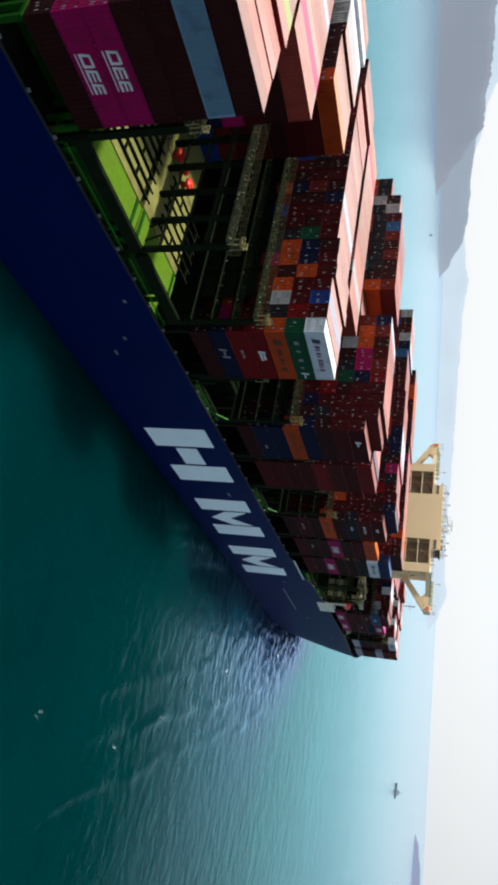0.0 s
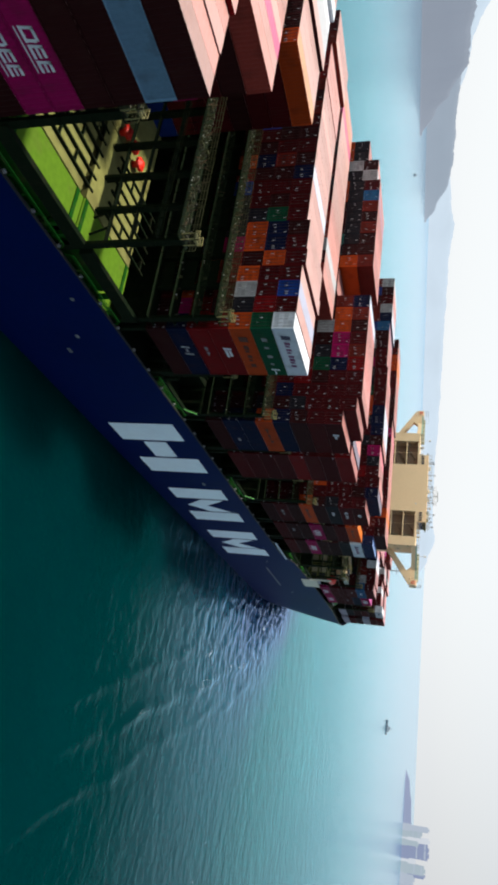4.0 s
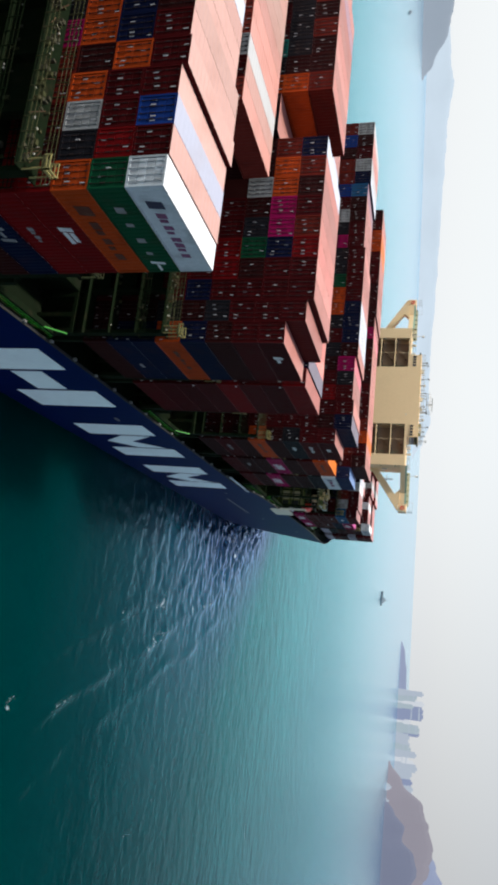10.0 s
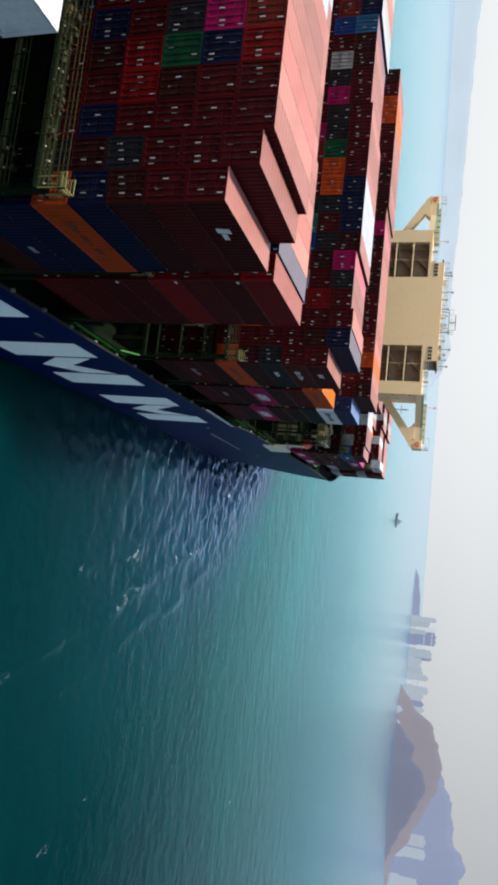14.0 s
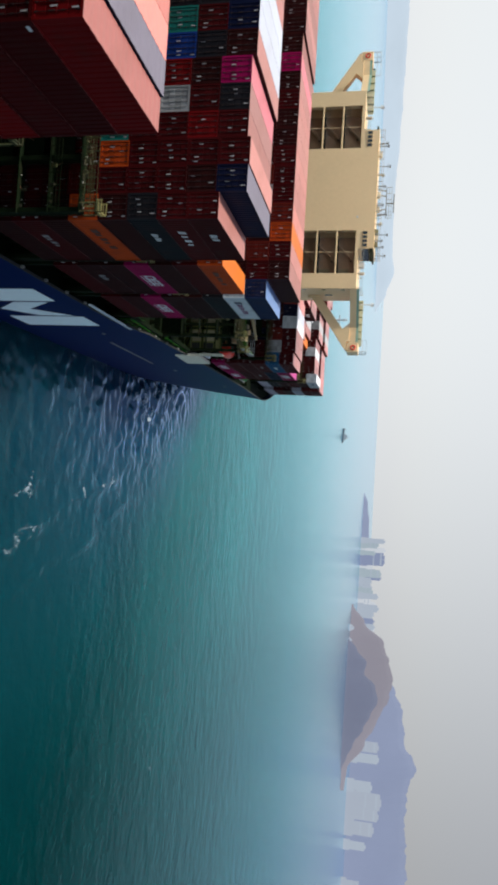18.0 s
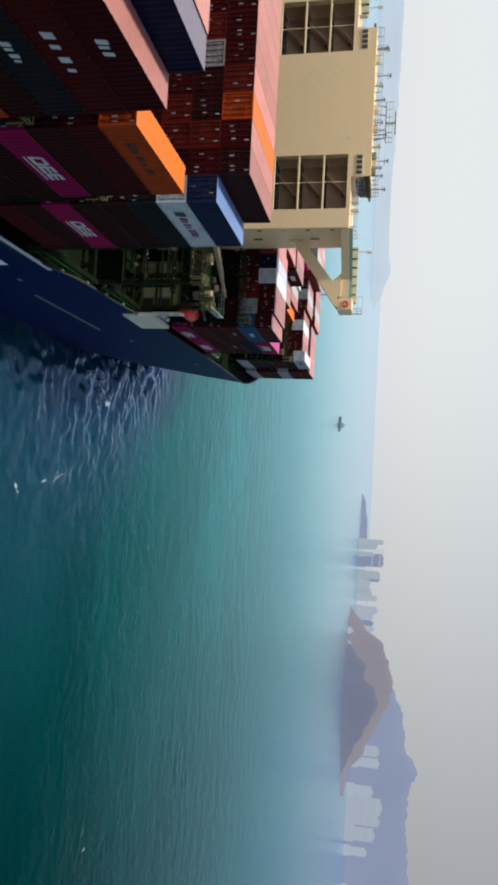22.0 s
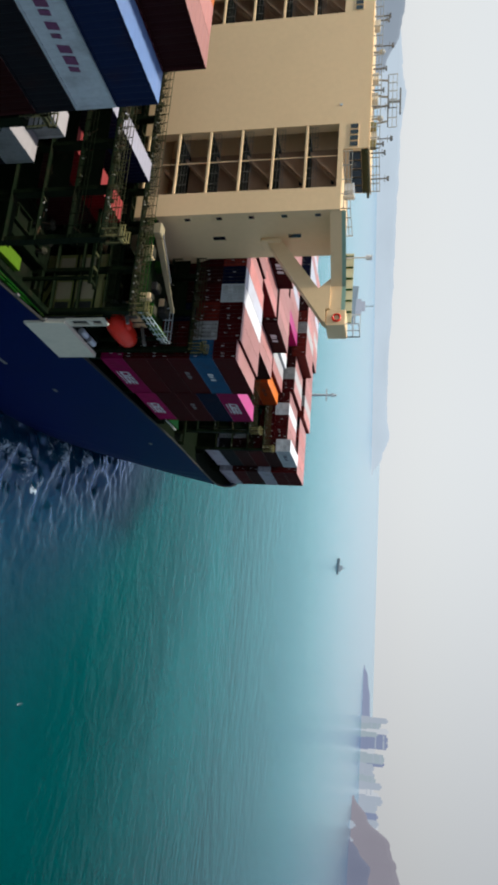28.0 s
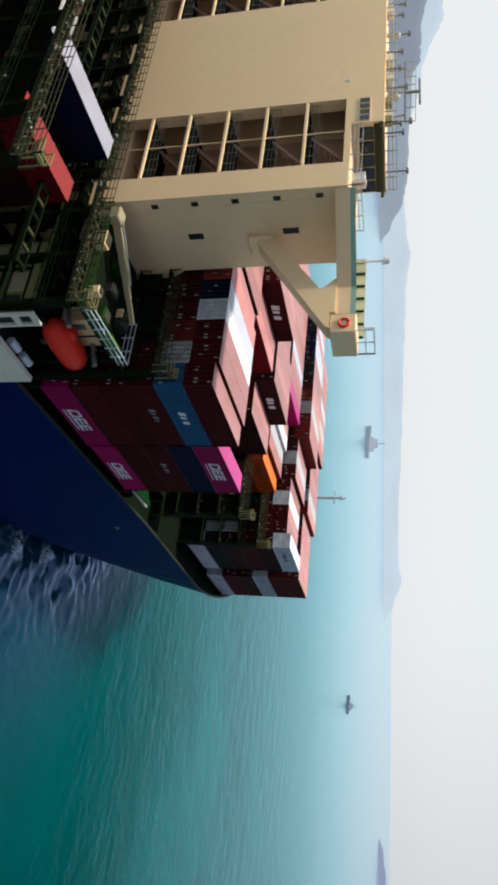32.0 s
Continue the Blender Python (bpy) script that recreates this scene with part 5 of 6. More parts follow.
        part("wing_bulwark", box(xa, xb, 8.88, 9.0, 54.1, 55.75), MINT, h, "pale green inner side of the wing bulwark")
        for i in range(7):
            x = s * (W + 0.5 + i * 1.45)
            part("bulwark_stay", box(x - 0.05, x + 0.05, 8.62, 8.88, 54.1, 55.7), GREEN, h)
        xe = s * 30.0
        part("wing_end", box(xe - 1.9 if s > 0 else xe, xe if s > 0 else xe + 1.9, 5.5, 9.1, 53.1, 55.3, bevel=0.08), CREAM, h)
        prism("wing_brace", [(s * x, z) for x, z in ((W - 0.1, 45.5), (W - 0.1, 47.3), (25.5, 52.1), (25.2, 52.5), (24.3, 53.48), (28.0, 53.48), (28.0, 53.0), (29.7, 53.05), (29.5, 52.7))], 5.3, 6.9, CREAM)
        part("brace_foot", box(*sorted((s * W, s * (W + 0.5))), 4.9, 7.2, 45.1, 47.5, bevel=0.1), CREAM, h)
        railing(h, [(xe - s * 0.2, 5.6, 55.3), (xe - s * 0.2, 9.0, 55.3), (xe - s * 3.0, 9.0, 55.3)], 1.5, 0.05, 1.6, 2, WHITE)
        b = part("lifebuoy", bmesh.new(), SAFETY, h, "red orange lifebuoy ring")
        bm = bmesh.new()
        ring = []
        for i in range(16):
            a = math.tau * i / 16
            ring.append([bm.verts.new((xe - s * 0.9 + math.cos(a) * (0.42 + 0.12 * math.cos(c)), 5.42 + 0.12 * math.sin(c), 54.3 + math.sin(a) * (0.42 + 0.12 * math.cos(c)))) for c in (0, math.tau / 4, math.tau / 2, 3 * math.tau / 4)])
        for i in range(16):
            for k in range(4):
                bm.faces.new((ring[i][k], ring[(i + 1) % 16][k], ring[(i + 1) % 16][(k + 1) % 4], ring[i][(k + 1) % 4]))
        bm.to_mesh(b.data)
        bm.free()
        bm = bmesh.new()
        add_tube(bm, (s * (W + 1.0), 8.2, 54.1), (s * (W + 1.0), 8.2, 57.2), 0.09)
        add_tube(bm, (s * (W + 1.0), 8.2, 57.2), (s * (W + 1.0), 8.2, 57.9), 0.35, 10, 0.3)
        part("searchlight", bm, WHITE, h)
    # top of the house: rails, lamps, aerials, radar mast
    railing(h, [(-11.3, 0.2, 57.5), (11.3, 0.2, 57.5), (11.3, 7.8, 57.5)], 1.05, 0.04, 1.4, 3, PALE)
    for x, y, z, r in ((-9, 2, 1.8, 0.09), (-5.5, 3, 2.2, 0.07), (-1.2, 2, 1.5, 0.1), (4.2, 2, 1.9, 0.09), (7.8, 3, 2.3, 0.07), (9.3, 2, 1.4, 0.1), (10.5, 2, 1.6, 0.08), (-10.5, 4, 1.6, 0.1), (10.9, 6, 2.0, 0.08), (2.8, 1, 1.3, 0.08)):
        bm = bmesh.new()
        add_tube(bm, (x, y, 57.5), (x, y, 57.5 + z), r)
        add_beam(bm, (x - 0.5, y, 57.5 + z * 0.8), (x + 0.5, y, 57.5 + z * 0.8), 0.06)
        add_box(bm, x - 0.2, x + 0.2, y - 0.2, y + 0.2, 57.5 + z * 0.92, 57.5 + z * 1.05)
        part("aerial", bm, STEEL, h)
    for x in (-3.2, 6.2):
        bm = bmesh.new()
        add_tube(bm, (x, 1.6, 57.5), (x, 1.6, 58.4), 0.14)
        bmesh.ops.create_uvsphere(bm, u_segments=12, v_segments=8, radius=0.34, matrix=Matrix.Translation((x, 1.6, 58.5)))
        part("satellite_dome", bm, PALE, h)
    for x in (-7.2, 0.6, 3.4, 8.8):
        part("vent_box", box(x - 0.5, x + 0.5, 1.2, 2.2, 57.5, 58.2, bevel=0.05), SCREEN, h)
    for x in (8.0, 10.4):
        part("roof_locker", box(x - 0.45, x + 0.45, 0.5, 1.1, 57.5, 58.1, bevel=0.04), YELLOW, h, "dull yellow locker on the roof")
    part("mast_platform", box(-1.6, 3.2, 3.4, 6.6, 59.2, 59.32), STEEL, h)
    for x in (-1.3, 2.9):
        for y in (3.7, 6.3):
            bm = bmesh.new()
            add_beam(bm, (x, y, 57.5), (x * 0.85 + 0.1, y, 59.2), 0.16)
            part("mast_leg", bm, PALE, h)
    railing(h, [(-1.6, 3.4, 59.32), (3.2, 3.4, 59.32), (3.2, 6.6, 59.32)], 1.0, 0.035, 1.2, 2, PALE)
    bm = bmesh.new()
    add_tube(bm, (0.9, 5, 59.3), (0.9, 5, 60.6), 0.16)
    part("radar_post", bm, PALE, h)
    part("radar_scanner", box(-0.9, 2.7, 4.8, 5.2, 60.6, 60.8, bevel=0.03), STEEL, h)
    return h


TEALRAIL = surface("pale_green_glass_rail", (0.26, 0.42, 0.33), 0.4)
MINT = surface("pale_mint_plating", (0.46, 0.50, 0.36), 0.6, 0.0, 1.5, 0.08, 0.3, 0.25, 0.004, (0.30, 0.30, 0.18))
build_house()


def boat_station():
    t = thing("lifeboat", (-1.6, 146.0, 29.2), "enclosed red orange lifeboat hanging in its davit beside the deckhouse", "lifeboat")
    bm = bmesh.new()
    bmesh.ops.create_uvsphere(bm, u_segments=22, v_segments=16, radius=1.0, matrix=Matrix.Rotation(radians(90), 4, "X"))
    for v in bm.verts:                       # a blunt capsule with a fuller keel side
        k = abs(v.co.y)
        full = (1 - min(k, 0.9995) ** 3.2) ** (1 / 2.6) / math.sqrt(max(1e-4, 1 - min(k, 0.9995) ** 2))
        v.co = (v.co.x * full * 1.3, v.co.y * 3.3, v.co.z * full * (1.4 if v.co.z > 0 else 1.25))
    for f in bm.faces:
        f.smooth = True
    part("hull", bm, SAFETY, t)
    part("conning_top", box(-0.6, 0.6, -2.3, -0.9, 1.0, 1.75, bevel=0.25), SAFETY, t)
    part("rubbing_strake", box(-1.34, 1.34, -1.9, 1.9, -0.10, 0.05, bevel=0.04), SAFETY, t)
    d = thing("boat_davit", (-1.6, 143.0, 22.2), "pale grey lifeboat davit frame with launching arms", "davit")
    for y in (-0.8, 5.0):
        bm = bmesh.new()
        add_beam(bm, (-2.2, y, 0), (-1.6, y, 8.6), 0.4)
        add_beam(bm, (-1.6, y, 8.6), (1.0, y, 9.3), 0.35)
        part("arm", bm, STEEL, d)
        bm = bmesh.new()
        add_tube(bm, (0.2, y + (0.6 if y < 0 else -0.6), 8.2), (0.2, y + (0.3 if y < 0 else -0.3), 9.15), 0.05)
        part("fall_wire", bm, DARK, d)
    part("platform", box(-3.6, 1.8, -2.0, 6.6, -0.1, 0.1), STEEL, d)
    bm = bmesh.new()
    rails(bm, [(1.7, -2.0, 0.1), (1.7, 6.6, 0.1)], 1.1, 0.05, 1.2)
    part("guard_rail", bm, WHITE, d)
    p = part("side_screen", bmesh.new(), SCREEN, SHIP, "dull white steel screen plate at the deck edge")
    bm = bmesh.new()
    pts = [(138.9, 20.8), (148.4, 20.6), (148.4, 25.3), (139.1, 25.5)]
    lo = [bm.verts.new((HALF - 0.25, y, z)) for y, z in pts]
    hi = [bm.verts.new((HALF + 0.26, y, z)) for y, z in pts]
    bm.faces.new(lo[::-1])
    bm.faces.new(hi)
    for i in range(4):
        j = (i + 1) % 4
        bm.faces.new((lo[i], lo[j], hi[j], hi[i]))
    bm.to_mesh(p.data)
    bm.free()
    w = thing("window_panel", (0.3, 139.1, 25.5), "white steel wind panel with dark openings beside the boat", "panel")
    for za, zb in ((0, 0.5), (2.4, 2.9), (4.0, 4.5)):
        part("bar", box(-0.12, 0.12, 0.25, 1.3, za, zb), SCREEN, w)
    for ya in (0.0, 1.3):
        part("rail", box(-0.14, 0.14, ya, ya + 0.25, 0, 4.5), SCREEN, w)
    part("dark_backing", box(-0.3, -0.2, 0.2, 1.4, 0.1, 4.4), DARK, w)
    r = thing("machinery_room", (-3.0, 144.4, 29.1), "worn beige machinery room on the landing behind the lifeboat", "machinery")
    part("wall_box", box(-1.6, 0, 0, 3.8, 0, 3.55, bevel=0.05), CREAM, r)
    part("door", box(0.005, 0.04, 0.5, 1.3, 0.2, 2.1), STEEL, r)
    part("pipe", box(0.005, 0.12, 2.2, 2.34, 0, 3.4), DARK, r)
    g = thing("corner_brace", (0.1, 174.4, 25.9), "bright green triangular corner brace at the deck edge", "brace")
    bm = bmesh.new()
    lo = [bm.verts.new((x, y, z)) for x in (-0.12, 0.0) for y, z in ((0, 0.7), (4.8, 0.9), (0, 2.3))]
    for f in ((0, 2, 1), (3, 4, 5), (0, 1, 4, 3), (1, 2, 5, 4), (2, 0, 3, 5)):
        bm.faces.new([lo[k] for k in f])
    part("plate", bm, STAY, g)
    part("edge_bar", box(-0.16, 0.05, 0.0, 5.2, 0.2, 0.45), PALE, g)
    part("foot", box(-0.3, 0.0, 0.0, 0.5, lerp_table(SHEER, 174.4) - 27.4, 0.7), LASH, g)
    for y, z in ((144.4, 25.3), (146.6, 25.3)):
        g = thing("raft_canister", (-0.5, y, z), "white life raft canister on a rack", "life raft", "life raft canisters")
        bm = bmesh.new()
        add_tube(bm, (0, -0.7, 0), (0, 0.7, 0), 0.4, 12)
        part("shell", bm, WHITE, g)
        part("cradle", box(-0.45, 0.45, -0.5, 0.5, -0.62, -0.3), STEEL, g)
        part("rack_post", box(-0.1, 0.1, -0.1, 0.1, 22.3 - z, -0.6), STEEL, g)


boat_station()


def provision_crane():
    t = thing("provision_crane", (-11.0, 140.2, 33.1), "weathered beige provision crane with its boom laid down beside the house", "crane")
    bm = bmesh.new()
    add_tube(bm, (0, 0, 0), (0, 0, 0.9), 0.7, 14, 0.55)
    part("pedestal", bm, RECESS, t)
    part("slewing_cab", box(-0.7, 0.7, -0.6, 0.7, 0.9, 1.9, bevel=0.12), RECESS, t)
    bm = bmesh.new()
    for k in range(4):
        a, b = Vector((0.4, 0.5, 1.3)).lerp(Vector((6.9, 6.4, 1.9)), k / 4), Vector((0.4, 0.5, 1.3)).lerp(Vector((6.9, 6.4, 1.9)), (k + 1) / 4)
        add_beam(bm, a, b, 0.46 - 0.06 * k, 0.66 - 0.08 * k)
    part("boom", bm, RECESS, t)
    bm = bmesh.new()
    add_tube(bm, (0.3, 0.2, 1.9), (4.4, 4.0, 2.1), 0.09)
    part("luffing_cylinder", bm, STEEL, t)
    bm = bmesh.new()
    add_tube(bm, (6.7, 6.2, 1.8), (6.7, 6.2, 0.7), 0.05)
    add_box(bm, 6.5, 6.9, 6.0, 6.4, 0.25, 0.7)
    part("hook", bm, DARK, t)
    p = thing("crane_platform", (-10.5, 139.6, 18.0), "green railed steel working platform beside the deckhouse", "platform")
    part("deck_plate", box(-1.8, 9.2, 0, 9.4, 14.9, 15.08), LASH, p)
    for x in (-1.4, 3.4, 8.8):
        for y in (0.4, 9.0):
            part("leg", box(x - 0.2, x + 0.2, y - 0.2, y + 0.2, 0, 14.9), LASH, p)
    bm = bmesh.new()
    rails(bm, [(-1.8, 0.1, 15.08), (9.1, 0.1, 15.08), (9.1, 9.3, 15.08)], 1.1, 0.07, 1.2)
    part("guard_rail", bm, GREEN, p, "green guard rail")
    part("side_plate", box(9.15, 9.25, 4.6, 7.2, 15.3, 16.4), LIME, p, "bright green side plate")
    railing(p, [(9.3, 1.2, 15.08), (9.3, 9.3, 15.08), (4.6, 9.3, 15.08)], 1.25, 0.045, 1.3, 3, WHITE, "white painted pipe rail")
    for k in (3.7, 7.4, 11.1):
        part("landing", box(-1.8, 9.2, 0, 9.4, k - 0.1, k), LASH, p)
    rnd = random.Random(3)
    for i in range(7):
        g = thing("deck_machinery", (-11 + rnd.uniform(0, 9), 140 + rnd.uniform(0, 8), 33.08), "small pale deck machinery housing on the platform", "machinery", "machinery beside the house")
        w, d, hh = rnd.uniform(0.3, 0.8), rnd.uniform(0.3, 0.8), rnd.uniform(0.5, 1.4)
        part("housing", box(-w, w, -d, d, 0, hh, bevel=0.06), rnd.choice((GREEN, DARK, LASH, CREAM)), g)
        part("lid", box(-w * 0.8, w * 0.8, -d * 0.8, d * 0.8, hh, hh + 0.12, bevel=0.03), GEAR, g)


provision_crane()


def side_casing():
    """Tan steel bulkhead outboard of the house, with doorways and a yellow upright beam, behind the last lashing bridge."""
    t = thing("deck_casing", (0, 139.42, 22.2), "tan painted steel bulkhead with doorways beside the deckhouse", "bulkhead")
    part("bulkhead", box(-7.8, -0.3, 0.06, 0.17, 0, 7.4), HATCH, t)
    for z0, z1 in ((1.6, 3.3), (3.9, 6.0)):
        part("doorway", box(-2.0, -0.6, 0.02, 0.06, z0, z1 - 0.1, bevel=0.01), DARK, t, "dark doorway")
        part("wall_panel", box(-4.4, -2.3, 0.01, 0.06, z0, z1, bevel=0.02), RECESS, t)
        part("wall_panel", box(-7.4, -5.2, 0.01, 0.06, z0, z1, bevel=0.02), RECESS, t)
    part("upright_beam", box(-7.6, -0.4, -0.10, 0.05, 6.35, 7.05, bevel=0.03), YELLOW, t, "worn yellow beam")
    for z in (1.2, 3.55, 6.1):
        part("stiffener", box(-7.8, -0.3, -0.05, 0.05, z, z + 0.2), LASH, t)
    part("stiffener", box(-4.9, -4.6, -0.06, 0.05, 0, 7.4), LASH, t)


side_casing()


def foremast():
    t = thing("foremast", (MID - 1, 246, 24.8), "slim white foremast with a short crosstree at the bow", "mast")
    bm = bmesh.new()
    add_tube(bm, (0, 0, 0), (0, 0, 22), 0.55, 10, 0.25)
    part("pole", bm, WHITE, t)
    part("crosstree", box(-1.6, 1.6, -0.2, 0.2, 19.2, 19.5), WHITE, t)
    part("lamp_box", box(-0.4, 0.4, -0.4, 0.4, 20.6, 21.3, bevel=0.05), WHITE, t)


foremast()


# ---- sea, bow wave and foam ----
def foam_material():
    """Broken white foam: soft ragged clouds of bubbles with open water between them."""
    m = bpy.data.materials.new("sea_foam")
    m.use_nodes = True
    nd, ln = m.node_tree.nodes, m.node_tree.links
    b = nd["Principled BSDF"]
    b.inputs["Base Color"].default_value = (0.58, 0.74, 0.84, 1)
    b.inputs["Roughness"].default_value = 0.8
    co = nd.new("ShaderNodeTexCoord")
    mp = nd.new("ShaderNodeMapping")
    mp.inputs["Scale"].default_value = (1.0, 0.55, 1.0)
    ln.new(co.outputs["Object"], mp.inputs["Vector"])
    cloud = nd.new("ShaderNodeTexNoise")
    cloud.inputs["Scale"].default_value, cloud.inputs["Detail"].default_value = 1.0, 8.0
    cloud.inputs["Roughness"].default_value, cloud.inputs["Distortion"].default_value = 0.66, 0.6
    ln.new(mp.outputs["Vector"], cloud.inputs["Vector"])
    fade = nd.new("ShaderNodeAttribute")
    fade.attribute_name = "cover"
    both = nd.new("ShaderNodeMath")
    both.operation = "ADD"
    vein = nd.new("ShaderNodeTexNoise")                  # thin threads where the bubbles gather
    vein.inputs["Scale"].default_value, vein.inputs["Detail"].default_value, vein.inputs["Distortion"].default_value = 0.8, 3.0, 1.4
    ln.new(mp.outputs["Vector"], vein.inputs["Vector"])
    fold = nd.new("ShaderNodeMath")
    fold.operation = "SUBTRACT"
    fold.inputs[1].default_value = 0.5
    ln.new(vein.outputs["Fac"], fold.inputs[0])
    crease = nd.new("ShaderNodeMath")
    crease.operation = "ABSOLUTE"
    ln.new(fold.outputs["Value"], crease.inputs[0])
    thread = nd.new("ShaderNodeMath")
    thread.operation = "MULTIPLY_ADD"
    thread.inputs[1].default_value, thread.inputs[2].default_value = -2.4, 0.70
    ln.new(crease.outputs["Value"], thread.inputs[0])
    weave = nd.new("ShaderNodeMix")
    weave.inputs["Factor"].default_value = 0.5
    ln.new(cloud.outputs["Fac"], weave.inputs["A"])
    ln.new(thread.outputs["Value"], weave.inputs["B"])
    ln.new(weave.outputs["Result"], both.inputs[0])
    ln.new(fade.outputs["Fac"], both.inputs[1])
    al = nd.new("ShaderNodeMapRange")
    al.inputs["From Min"].default_value, al.inputs["From Max"].default_value = 0.96, 1.3
    al.inputs["To Max"].default_value = 0.92
    ln.new(both.outputs["Value"], al.inputs["Value"])
    ln.new(al.outputs["Result"], b.inputs["Alpha"])
    return m


FOAM = foam_material()


def hull_edge(y):
    """Starboard edge of the hull at the waterline."""
    return MID + half_breadth(y, 0.3)


ARM, ARM_TIP, ARMS = 0.25, 214, (3.5, 13.5, 22.0)          # diverging waves that trail from the shoulder: slope, tip, offsets


def arm_wave(x, y, width):
    """How much of a diverging wave's broken crest lies here."""
    if not 10 < y < 200:
        return 0.0
    near = max(math.exp(-((x - ARM * (ARM_TIP - y) - off + 2.5 * noise.noise((y * 0.05, off, 3.0))) / width) ** 2) for off in ARMS)
    return near * max(0.0, 0.55 + 0.9 * noise.noise((x * 0.10, y * 0.07, 17.0))) * min(1, (200 - y) / 30)


def wave_height(x, y):
    """Steep wavelets that spread from the bow along the side, largest where the shoulder wave breaks."""
    out = x - hull_edge(min(y, 240))
    back = max(0.0, 238 - y)
    spread = back * 0.30 + 4
    env = math.exp(-(max(0.0, out) / spread) ** 2) * min(1, back / 14) * (0.10 + 0.90 * min(1, max(0, (y - 75) / 110))) * (1 + 0.6 * min(1, max(0, (y - 140) / 40)))
    crest = math.exp(-((out - 0.09 * back) / (2.0 + 0.05 * back)) ** 2) * math.exp(-((y - 195) / 40) ** 2)
    warp = 2.2 * noise.noise((x * 0.06, y * 0.06, 0))
    a = math.sin(0.55 * out + 0.75 * y + warp)
    b = noise.noise((x * 0.16, y * 0.20, 2.0))
    c = 0.35 - 1.4 * abs(noise.noise((x * 0.34, y * 0.34, 5.0)))
    d = noise.noise((x * 0.44, y * 0.48, 9.0))
    e = noise.noise((x * 1.1, y * 1.2, 13.0))
    return env * (0.08 * a + 0.50 * b + 0.28 * c + 0.40 * d + 0.13 * e) + 0.7 * crest * min(1, back / 20), env


def sea_top(x, y):
    """Height of the water, piled up a little where the bow pushes it."""
    hgt, env = wave_height(x, y)
    return env * 0.15 + hgt + 0.5 * arm_wave(x, y, 1.3)


def build_sea():
    """One sheet to the horizon: wide flat quads round a fine grid that carries the bow wave."""
    bm = bmesh.new()
    nx, ny = 200, 600
    grid, churn = [], []
    for j in range(ny + 1):
        y = -40 + 310 * j / ny
        row = []
        for i in range(nx + 1):
            x = -28 + 148 * (i / nx) ** 1.15
            churn.append(math.exp(-(max(0.0, x - hull_edge(min(y, 240))) / (max(0, 240 - y) * 0.36 + 17)) ** 2) * min(1, max(0, (266 - y) / 40)) * min(1, max(0, (y - 65) / 95)))
            edge = min(1, (nx - i) / 14, j / 14, (ny - j) / 10)
            row.append(bm.verts.new((x, y, edge * sea_top(x, y))))
        grid.append(row)
    for r, q in zip(grid, grid[1:]):
        for i in range(nx):
            f = bm.faces.new((r[i], r[i + 1], q[i + 1], q[i]))
            f.smooth = True
    far, x0, x1, y0, y1 = 4900, -28, 120, -40, 270
    for xa, xb, ya, yb in ((-far, far, -far, y0), (-far, far, y1, far), (-far, x0, y0, y1), (x1, far, y0, y1)):
        bm.faces.new([bm.verts.new((x, y, 0)) for x, y in ((xa, ya), (xb, ya), (xb, yb), (xa, yb))])
        churn += [0.0] * 4
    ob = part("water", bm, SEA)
    at = ob.data.attributes.new("stir", "FLOAT", "POINT")
    at.data.foreach_set("value", churn)
    tagged(ob, "teal green open sea with wind ripples and a bow wave", "sea", kind="structure")


build_sea()


def foam_sheet(name, nx, ny, place, cover, parent=None):
    """A thin sheet laid on the water; cover says how densely the foam lies."""
    vs, fs, cv = [], [], []
    for j in range(ny + 1):
        for i in range(nx + 1):
            p = place(i / nx, j / ny)
            vs.append(p)
            cv.append(cover(i / nx, j / ny, p))
    for j in range(ny):
        for i in range(nx):
            k = j * (nx + 1) + i
            fs.append((k, k + 1, k + nx + 2, k + nx + 1))
    me = bpy.data.meshes.new(name)
    me.from_pydata(vs, [], fs)
    at = me.attributes.new("cover", "FLOAT", "POINT")
    at.data.foreach_set("value", cv)
    me.materials.append(FOAM)
    ob = new(name, me)
    ob.parent = parent
    return ob


DRIFT = []


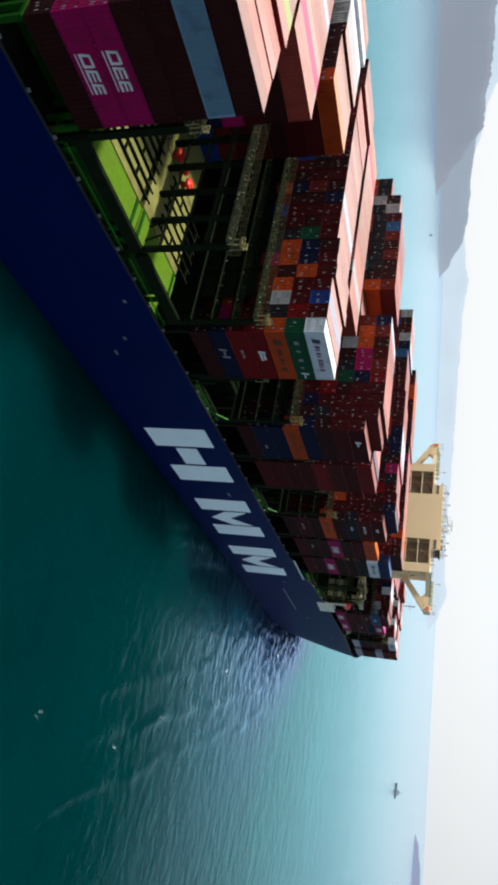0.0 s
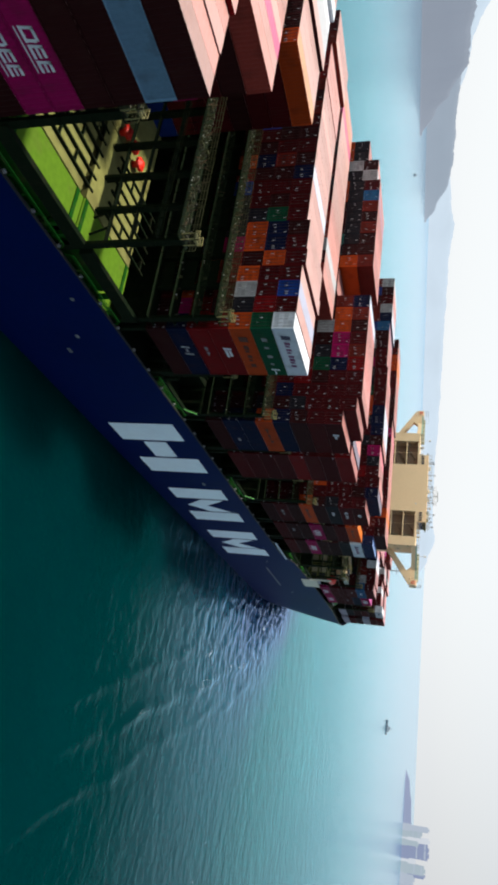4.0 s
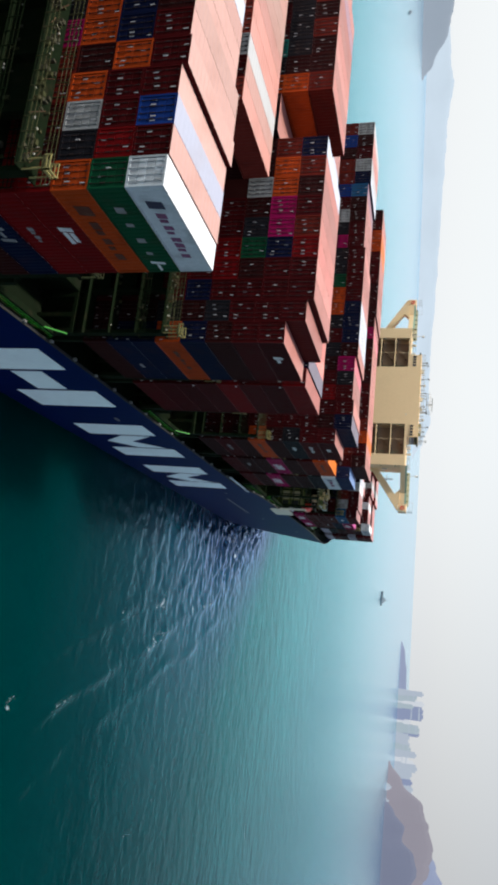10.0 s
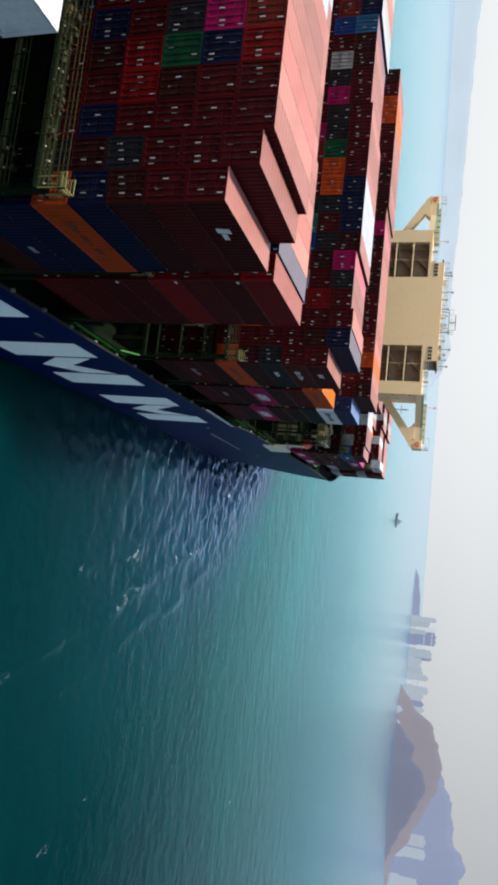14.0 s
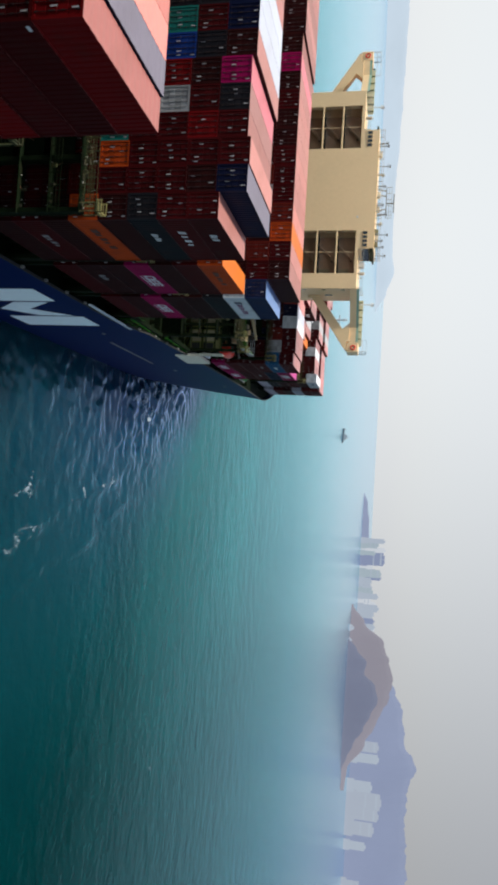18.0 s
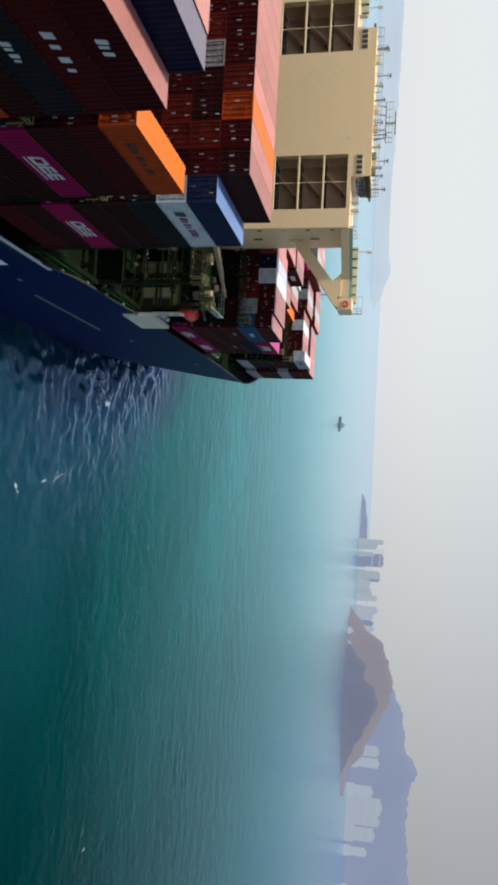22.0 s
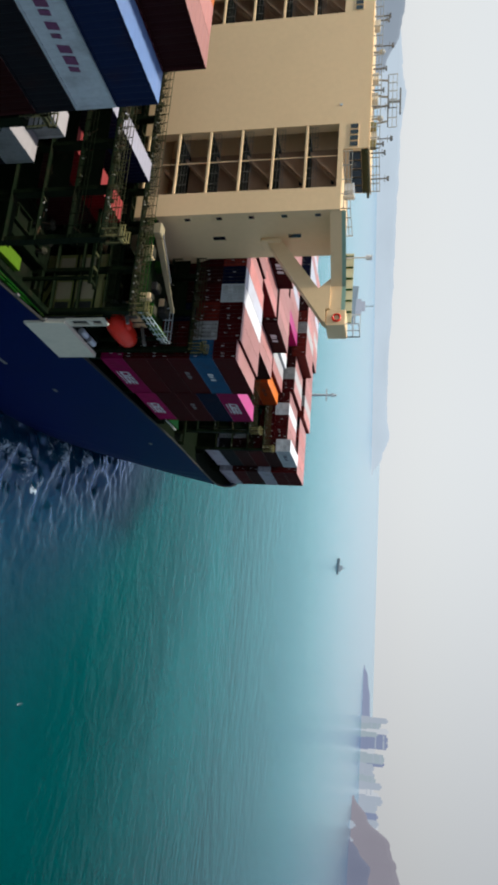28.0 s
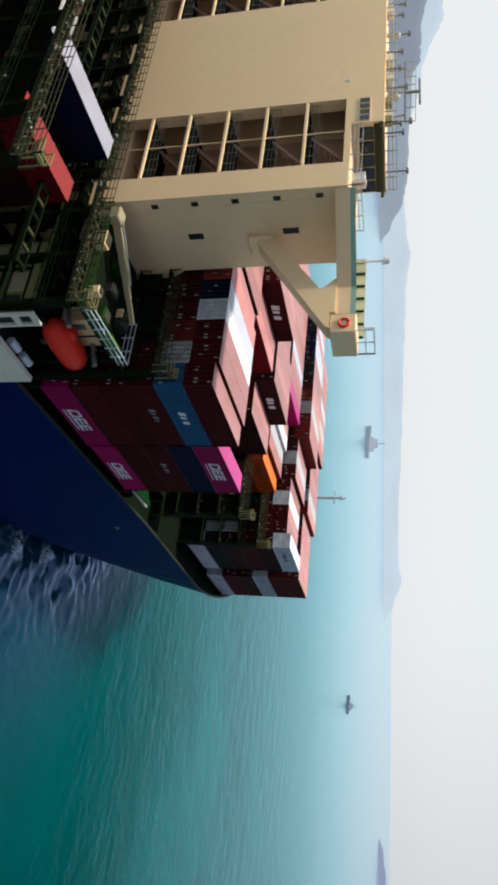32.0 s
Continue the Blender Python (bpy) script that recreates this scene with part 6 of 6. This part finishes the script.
def foam():
    def place(u, v):
        y = 20 + 212 * v
        x = hull_edge(y) - 0.3 + u * (9 + (232 - y) * 0.36)
        return (x, y, sea_top(x, y) + 0.05)

    def cover(u, v, p):
        n = 0.75 + 0.5 * noise.noise((p[0] * 0.13, p[1] * 0.07, 2.0))
        out, back = p[0] - hull_edge(p[1]), 238 - p[1]
        surf = math.exp(-((p[1] - 186) / 32) ** 2)                       # where the shoulder wave breaks
        lip = math.exp(-((out - 0.09 * back) / (1.0 + 0.03 * back)) ** 2)
        side = math.exp(-out / 2.5)
        top = max(0.0, wave_height(p[0], p[1])[0] - 0.16)                # foam gathers on the crests
        lace = 1 - abs(noise.noise((p[0] * 0.16, p[1] * 0.12, 4.0))) * 5
        patch = max(0.0, lace) * math.exp(-((out - 26) / 14) ** 2) * min(1, max(0, (p[1] - 60) / 40)) * min(1, max(0, (175 - p[1]) / 30)) * 0.40
        ragged = max(0.0, 0.55 + 1.5 * noise.noise((p[0] * 0.30, p[1] * 0.22, 8.0)))
        arm = 0.36 * arm_wave(p[0], p[1], 1.1 + 0.008 * back)
        return max(0.0, (arm + (0.36 * lip * ragged + 0.34 * side * ragged) * surf + 1.1 * min(0.3, top) * (0.2 + surf) + patch) * min(1, v * 6) * min(1, (1 - v) * 8) * n * 1.15) * min(1, (1 - u) * 6)
    ob = foam_sheet("water_bow_foam", 150, 500, place, cover)
    tagged(ob, "lacy white foam of the bow wave along the side", "foam", kind="structure")
    rnd = random.Random(21)
    for i in range(22):
        sx, sy = rnd.uniform(1.5, 4.0), rnd.uniform(4, 11)
        x0, y0 = rnd.uniform(42, 110), rnd.uniform(-70, 250)
        t = thing("foam_streak", (x0, y0, 0.0), "drifting white streak of foam on the open water", "foam", "drifting foam streaks")
        ph = rnd.random() * 50
        o = foam_sheet("foam_sheet", 10, 16, lambda u, v: ((u - 0.5) * sx + math.sin(v * 5 + ph) * 0.6, (v - 0.5) * sy, 0.05),
                       lambda u, v, p: max(0.0, 1 - (2 * u - 1) ** 2 - (2 * v - 1) ** 2) * (0.42 + 0.3 * noise.noise((p[0] + ph, p[1] * 0.4, 0))), t)
        DRIFT.append(t)


foam()


# ---- far land ----
def bearing(az, dist):
    a = radians(az)
    return Vector((30 + dist * math.sin(a), 10 + dist * math.cos(a), 0))


def ridge(name, dist, tops, width, mat, label):
    """A range of hills on an arc: bearings from the ship with heights."""
    bm = bmesh.new()
    a0, a1 = tops[0][0], tops[-1][0]
    n = max(30, int((a1 - a0) * 5))
    rows = []
    for i in range(n + 1):
        az = a0 + (a1 - a0) * i / n
        k = next(j for j in range(len(tops) - 1) if az <= tops[j + 1][0] + 1e-6)
        (p, hp), (q, hq) = tops[k], tops[k + 1]
        t = (az - p) / (q - p)
        t = t * t * (3 - 2 * t)
        hgt = hp + (hq - hp) * t
        hgt *= 1 + 0.05 * noise.noise((az * 0.5, dist * 0.01, 0)) + 0.05 * noise.noise((az * 3.1, dist * 0.02, 3))
        ring = []
        for d, f in ((-width, -0.01), (-width * 0.8, 0.12), (-width * 0.5, 0.5), (-width * 0.2, 0.86), (0, 1.0), (width, -0.01)):
            v = bearing(az, dist + d + width)
            v.z = hgt * f * (1 + 0.05 * noise.noise((az * 0.8, d * 0.02, 7))) - (0.5 if f < 0 else 0)
            ring.append(bm.verts.new(v))
        rows.append(ring)
    for r, q in zip(rows, rows[1:]):
        for i in range(5):
            bm.faces.new((r[i], r[i + 1], q[i + 1], q[i]))
    for f in bm.faces:
        f.smooth = True
    tagged(part(name, bm, mat), label, "hills", kind="structure")


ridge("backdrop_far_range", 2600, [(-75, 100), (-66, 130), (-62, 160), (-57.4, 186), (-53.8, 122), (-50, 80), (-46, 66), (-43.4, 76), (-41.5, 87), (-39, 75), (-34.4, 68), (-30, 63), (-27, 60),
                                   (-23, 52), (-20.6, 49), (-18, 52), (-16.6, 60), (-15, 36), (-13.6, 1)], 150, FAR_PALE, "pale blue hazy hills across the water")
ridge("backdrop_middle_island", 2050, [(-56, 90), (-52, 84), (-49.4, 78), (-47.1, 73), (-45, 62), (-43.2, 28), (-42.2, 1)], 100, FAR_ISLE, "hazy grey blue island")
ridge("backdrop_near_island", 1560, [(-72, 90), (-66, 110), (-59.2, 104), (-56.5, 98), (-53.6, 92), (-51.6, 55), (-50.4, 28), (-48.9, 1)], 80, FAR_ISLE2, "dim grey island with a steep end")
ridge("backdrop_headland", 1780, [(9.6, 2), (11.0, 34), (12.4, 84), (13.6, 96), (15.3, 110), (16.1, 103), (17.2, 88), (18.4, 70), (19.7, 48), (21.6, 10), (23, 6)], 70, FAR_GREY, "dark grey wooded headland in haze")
# Lower flank of the headland, its shade put into a darker ridge.
ridge("backdrop_dark_shore", 1700, [(12.2, 2), (13.0, 20), (13.9, 44), (14.7, 40), (15.5, 66), (16.6, 74), (17.6, 60), (18.6, 44), (19.8, 24), (20.8, 10), (21.6, 1)], 50, FAR_FOOT, "dark shaded lower flank of the headland")
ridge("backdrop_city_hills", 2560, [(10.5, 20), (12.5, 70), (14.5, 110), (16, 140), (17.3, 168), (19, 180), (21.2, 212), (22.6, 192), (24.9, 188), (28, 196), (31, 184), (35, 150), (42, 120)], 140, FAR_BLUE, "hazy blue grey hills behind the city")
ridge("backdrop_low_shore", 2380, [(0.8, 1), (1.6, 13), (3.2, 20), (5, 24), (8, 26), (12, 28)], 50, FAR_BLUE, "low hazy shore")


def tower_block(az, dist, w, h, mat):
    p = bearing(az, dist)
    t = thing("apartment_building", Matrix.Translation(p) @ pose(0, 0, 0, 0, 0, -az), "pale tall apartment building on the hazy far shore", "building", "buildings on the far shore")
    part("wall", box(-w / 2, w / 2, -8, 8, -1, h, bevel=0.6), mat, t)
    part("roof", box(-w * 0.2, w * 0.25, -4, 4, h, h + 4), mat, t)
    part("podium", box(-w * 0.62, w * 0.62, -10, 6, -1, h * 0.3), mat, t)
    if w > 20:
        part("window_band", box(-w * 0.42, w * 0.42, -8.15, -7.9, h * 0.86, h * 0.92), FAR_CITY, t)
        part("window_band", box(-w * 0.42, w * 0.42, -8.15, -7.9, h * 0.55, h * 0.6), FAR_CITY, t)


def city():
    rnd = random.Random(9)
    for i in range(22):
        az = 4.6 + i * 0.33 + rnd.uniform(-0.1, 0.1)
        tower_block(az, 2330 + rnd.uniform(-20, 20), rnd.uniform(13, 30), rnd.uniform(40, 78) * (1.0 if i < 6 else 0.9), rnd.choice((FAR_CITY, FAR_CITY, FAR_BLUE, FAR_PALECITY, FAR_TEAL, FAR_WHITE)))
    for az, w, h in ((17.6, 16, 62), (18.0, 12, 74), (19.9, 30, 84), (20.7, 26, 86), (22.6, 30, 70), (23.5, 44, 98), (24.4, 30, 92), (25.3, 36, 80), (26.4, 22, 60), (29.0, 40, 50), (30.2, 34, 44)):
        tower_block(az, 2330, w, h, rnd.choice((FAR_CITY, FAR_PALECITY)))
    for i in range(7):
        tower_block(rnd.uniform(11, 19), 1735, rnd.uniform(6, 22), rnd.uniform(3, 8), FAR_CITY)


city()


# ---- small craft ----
# Far craft glow too, with the haze put into their colours.
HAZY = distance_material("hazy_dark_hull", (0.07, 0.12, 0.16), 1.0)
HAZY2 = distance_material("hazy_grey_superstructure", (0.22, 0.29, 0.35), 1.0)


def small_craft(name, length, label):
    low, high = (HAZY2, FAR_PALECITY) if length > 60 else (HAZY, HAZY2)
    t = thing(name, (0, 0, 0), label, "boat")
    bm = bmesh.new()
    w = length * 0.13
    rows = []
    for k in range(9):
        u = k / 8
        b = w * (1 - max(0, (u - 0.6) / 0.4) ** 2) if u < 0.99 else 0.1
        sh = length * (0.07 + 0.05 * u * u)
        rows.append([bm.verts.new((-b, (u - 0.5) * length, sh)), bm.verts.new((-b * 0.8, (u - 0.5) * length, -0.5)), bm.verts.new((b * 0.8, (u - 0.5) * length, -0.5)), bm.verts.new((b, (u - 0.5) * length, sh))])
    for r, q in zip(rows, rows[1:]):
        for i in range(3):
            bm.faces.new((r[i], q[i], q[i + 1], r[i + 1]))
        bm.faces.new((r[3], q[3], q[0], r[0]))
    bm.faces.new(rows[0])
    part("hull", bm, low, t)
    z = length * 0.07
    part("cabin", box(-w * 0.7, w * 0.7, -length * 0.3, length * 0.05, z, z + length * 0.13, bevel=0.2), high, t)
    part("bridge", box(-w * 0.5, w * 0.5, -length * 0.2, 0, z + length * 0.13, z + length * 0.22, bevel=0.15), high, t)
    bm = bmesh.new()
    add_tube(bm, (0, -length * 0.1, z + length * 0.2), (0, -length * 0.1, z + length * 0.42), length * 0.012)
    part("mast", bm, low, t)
    return t


TUG = small_craft("workboat", 22, "small dark workboat on the hazy water")
TANKER = small_craft("coaster", 66, "grey blue coaster far off in the haze")
LAUNCH = small_craft("launch", 15, "small launch far off on the pale water")


def motions():
    walk(TUG, [(0, pose(10, 1095, 0, 0, 0, 70)), (9, pose(-12, 1066, 0, 0, 0, 70)), (19, pose(-44, 1030, 0, 0, 0, 70)), (25, pose(-63, 1000, 0, 0, 0, 70)), (32, pose(-85, 950, 0, 0, 0, 70))])
    walk(TANKER, [(0, pose(-380, 1050, 0, 0, 0, 80)), (28, pose(-491, 1071, 0, 0, 0, 80)), (30, pose(-530, 1125, 0, 0, 0, 80)), (32, pose(-554, 1185, 0, 0, 0, 80))])
    walk(LAUNCH, [(0, pose(-963, 965, 0, 0, 0, 60)), (9, pose(-925, 900, 0, 0, 0, 60)), (32, pose(-860, 720, 0, 0, 0, 60))])
    for t in DRIFT:
        p = t.matrix_world.translation.copy()
        walk(t, [(0, pose(p.x, p.y + 75, p.z)), (16, pose(p.x, p.y, p.z)), (32, pose(p.x, p.y - 75, p.z))])


motions()
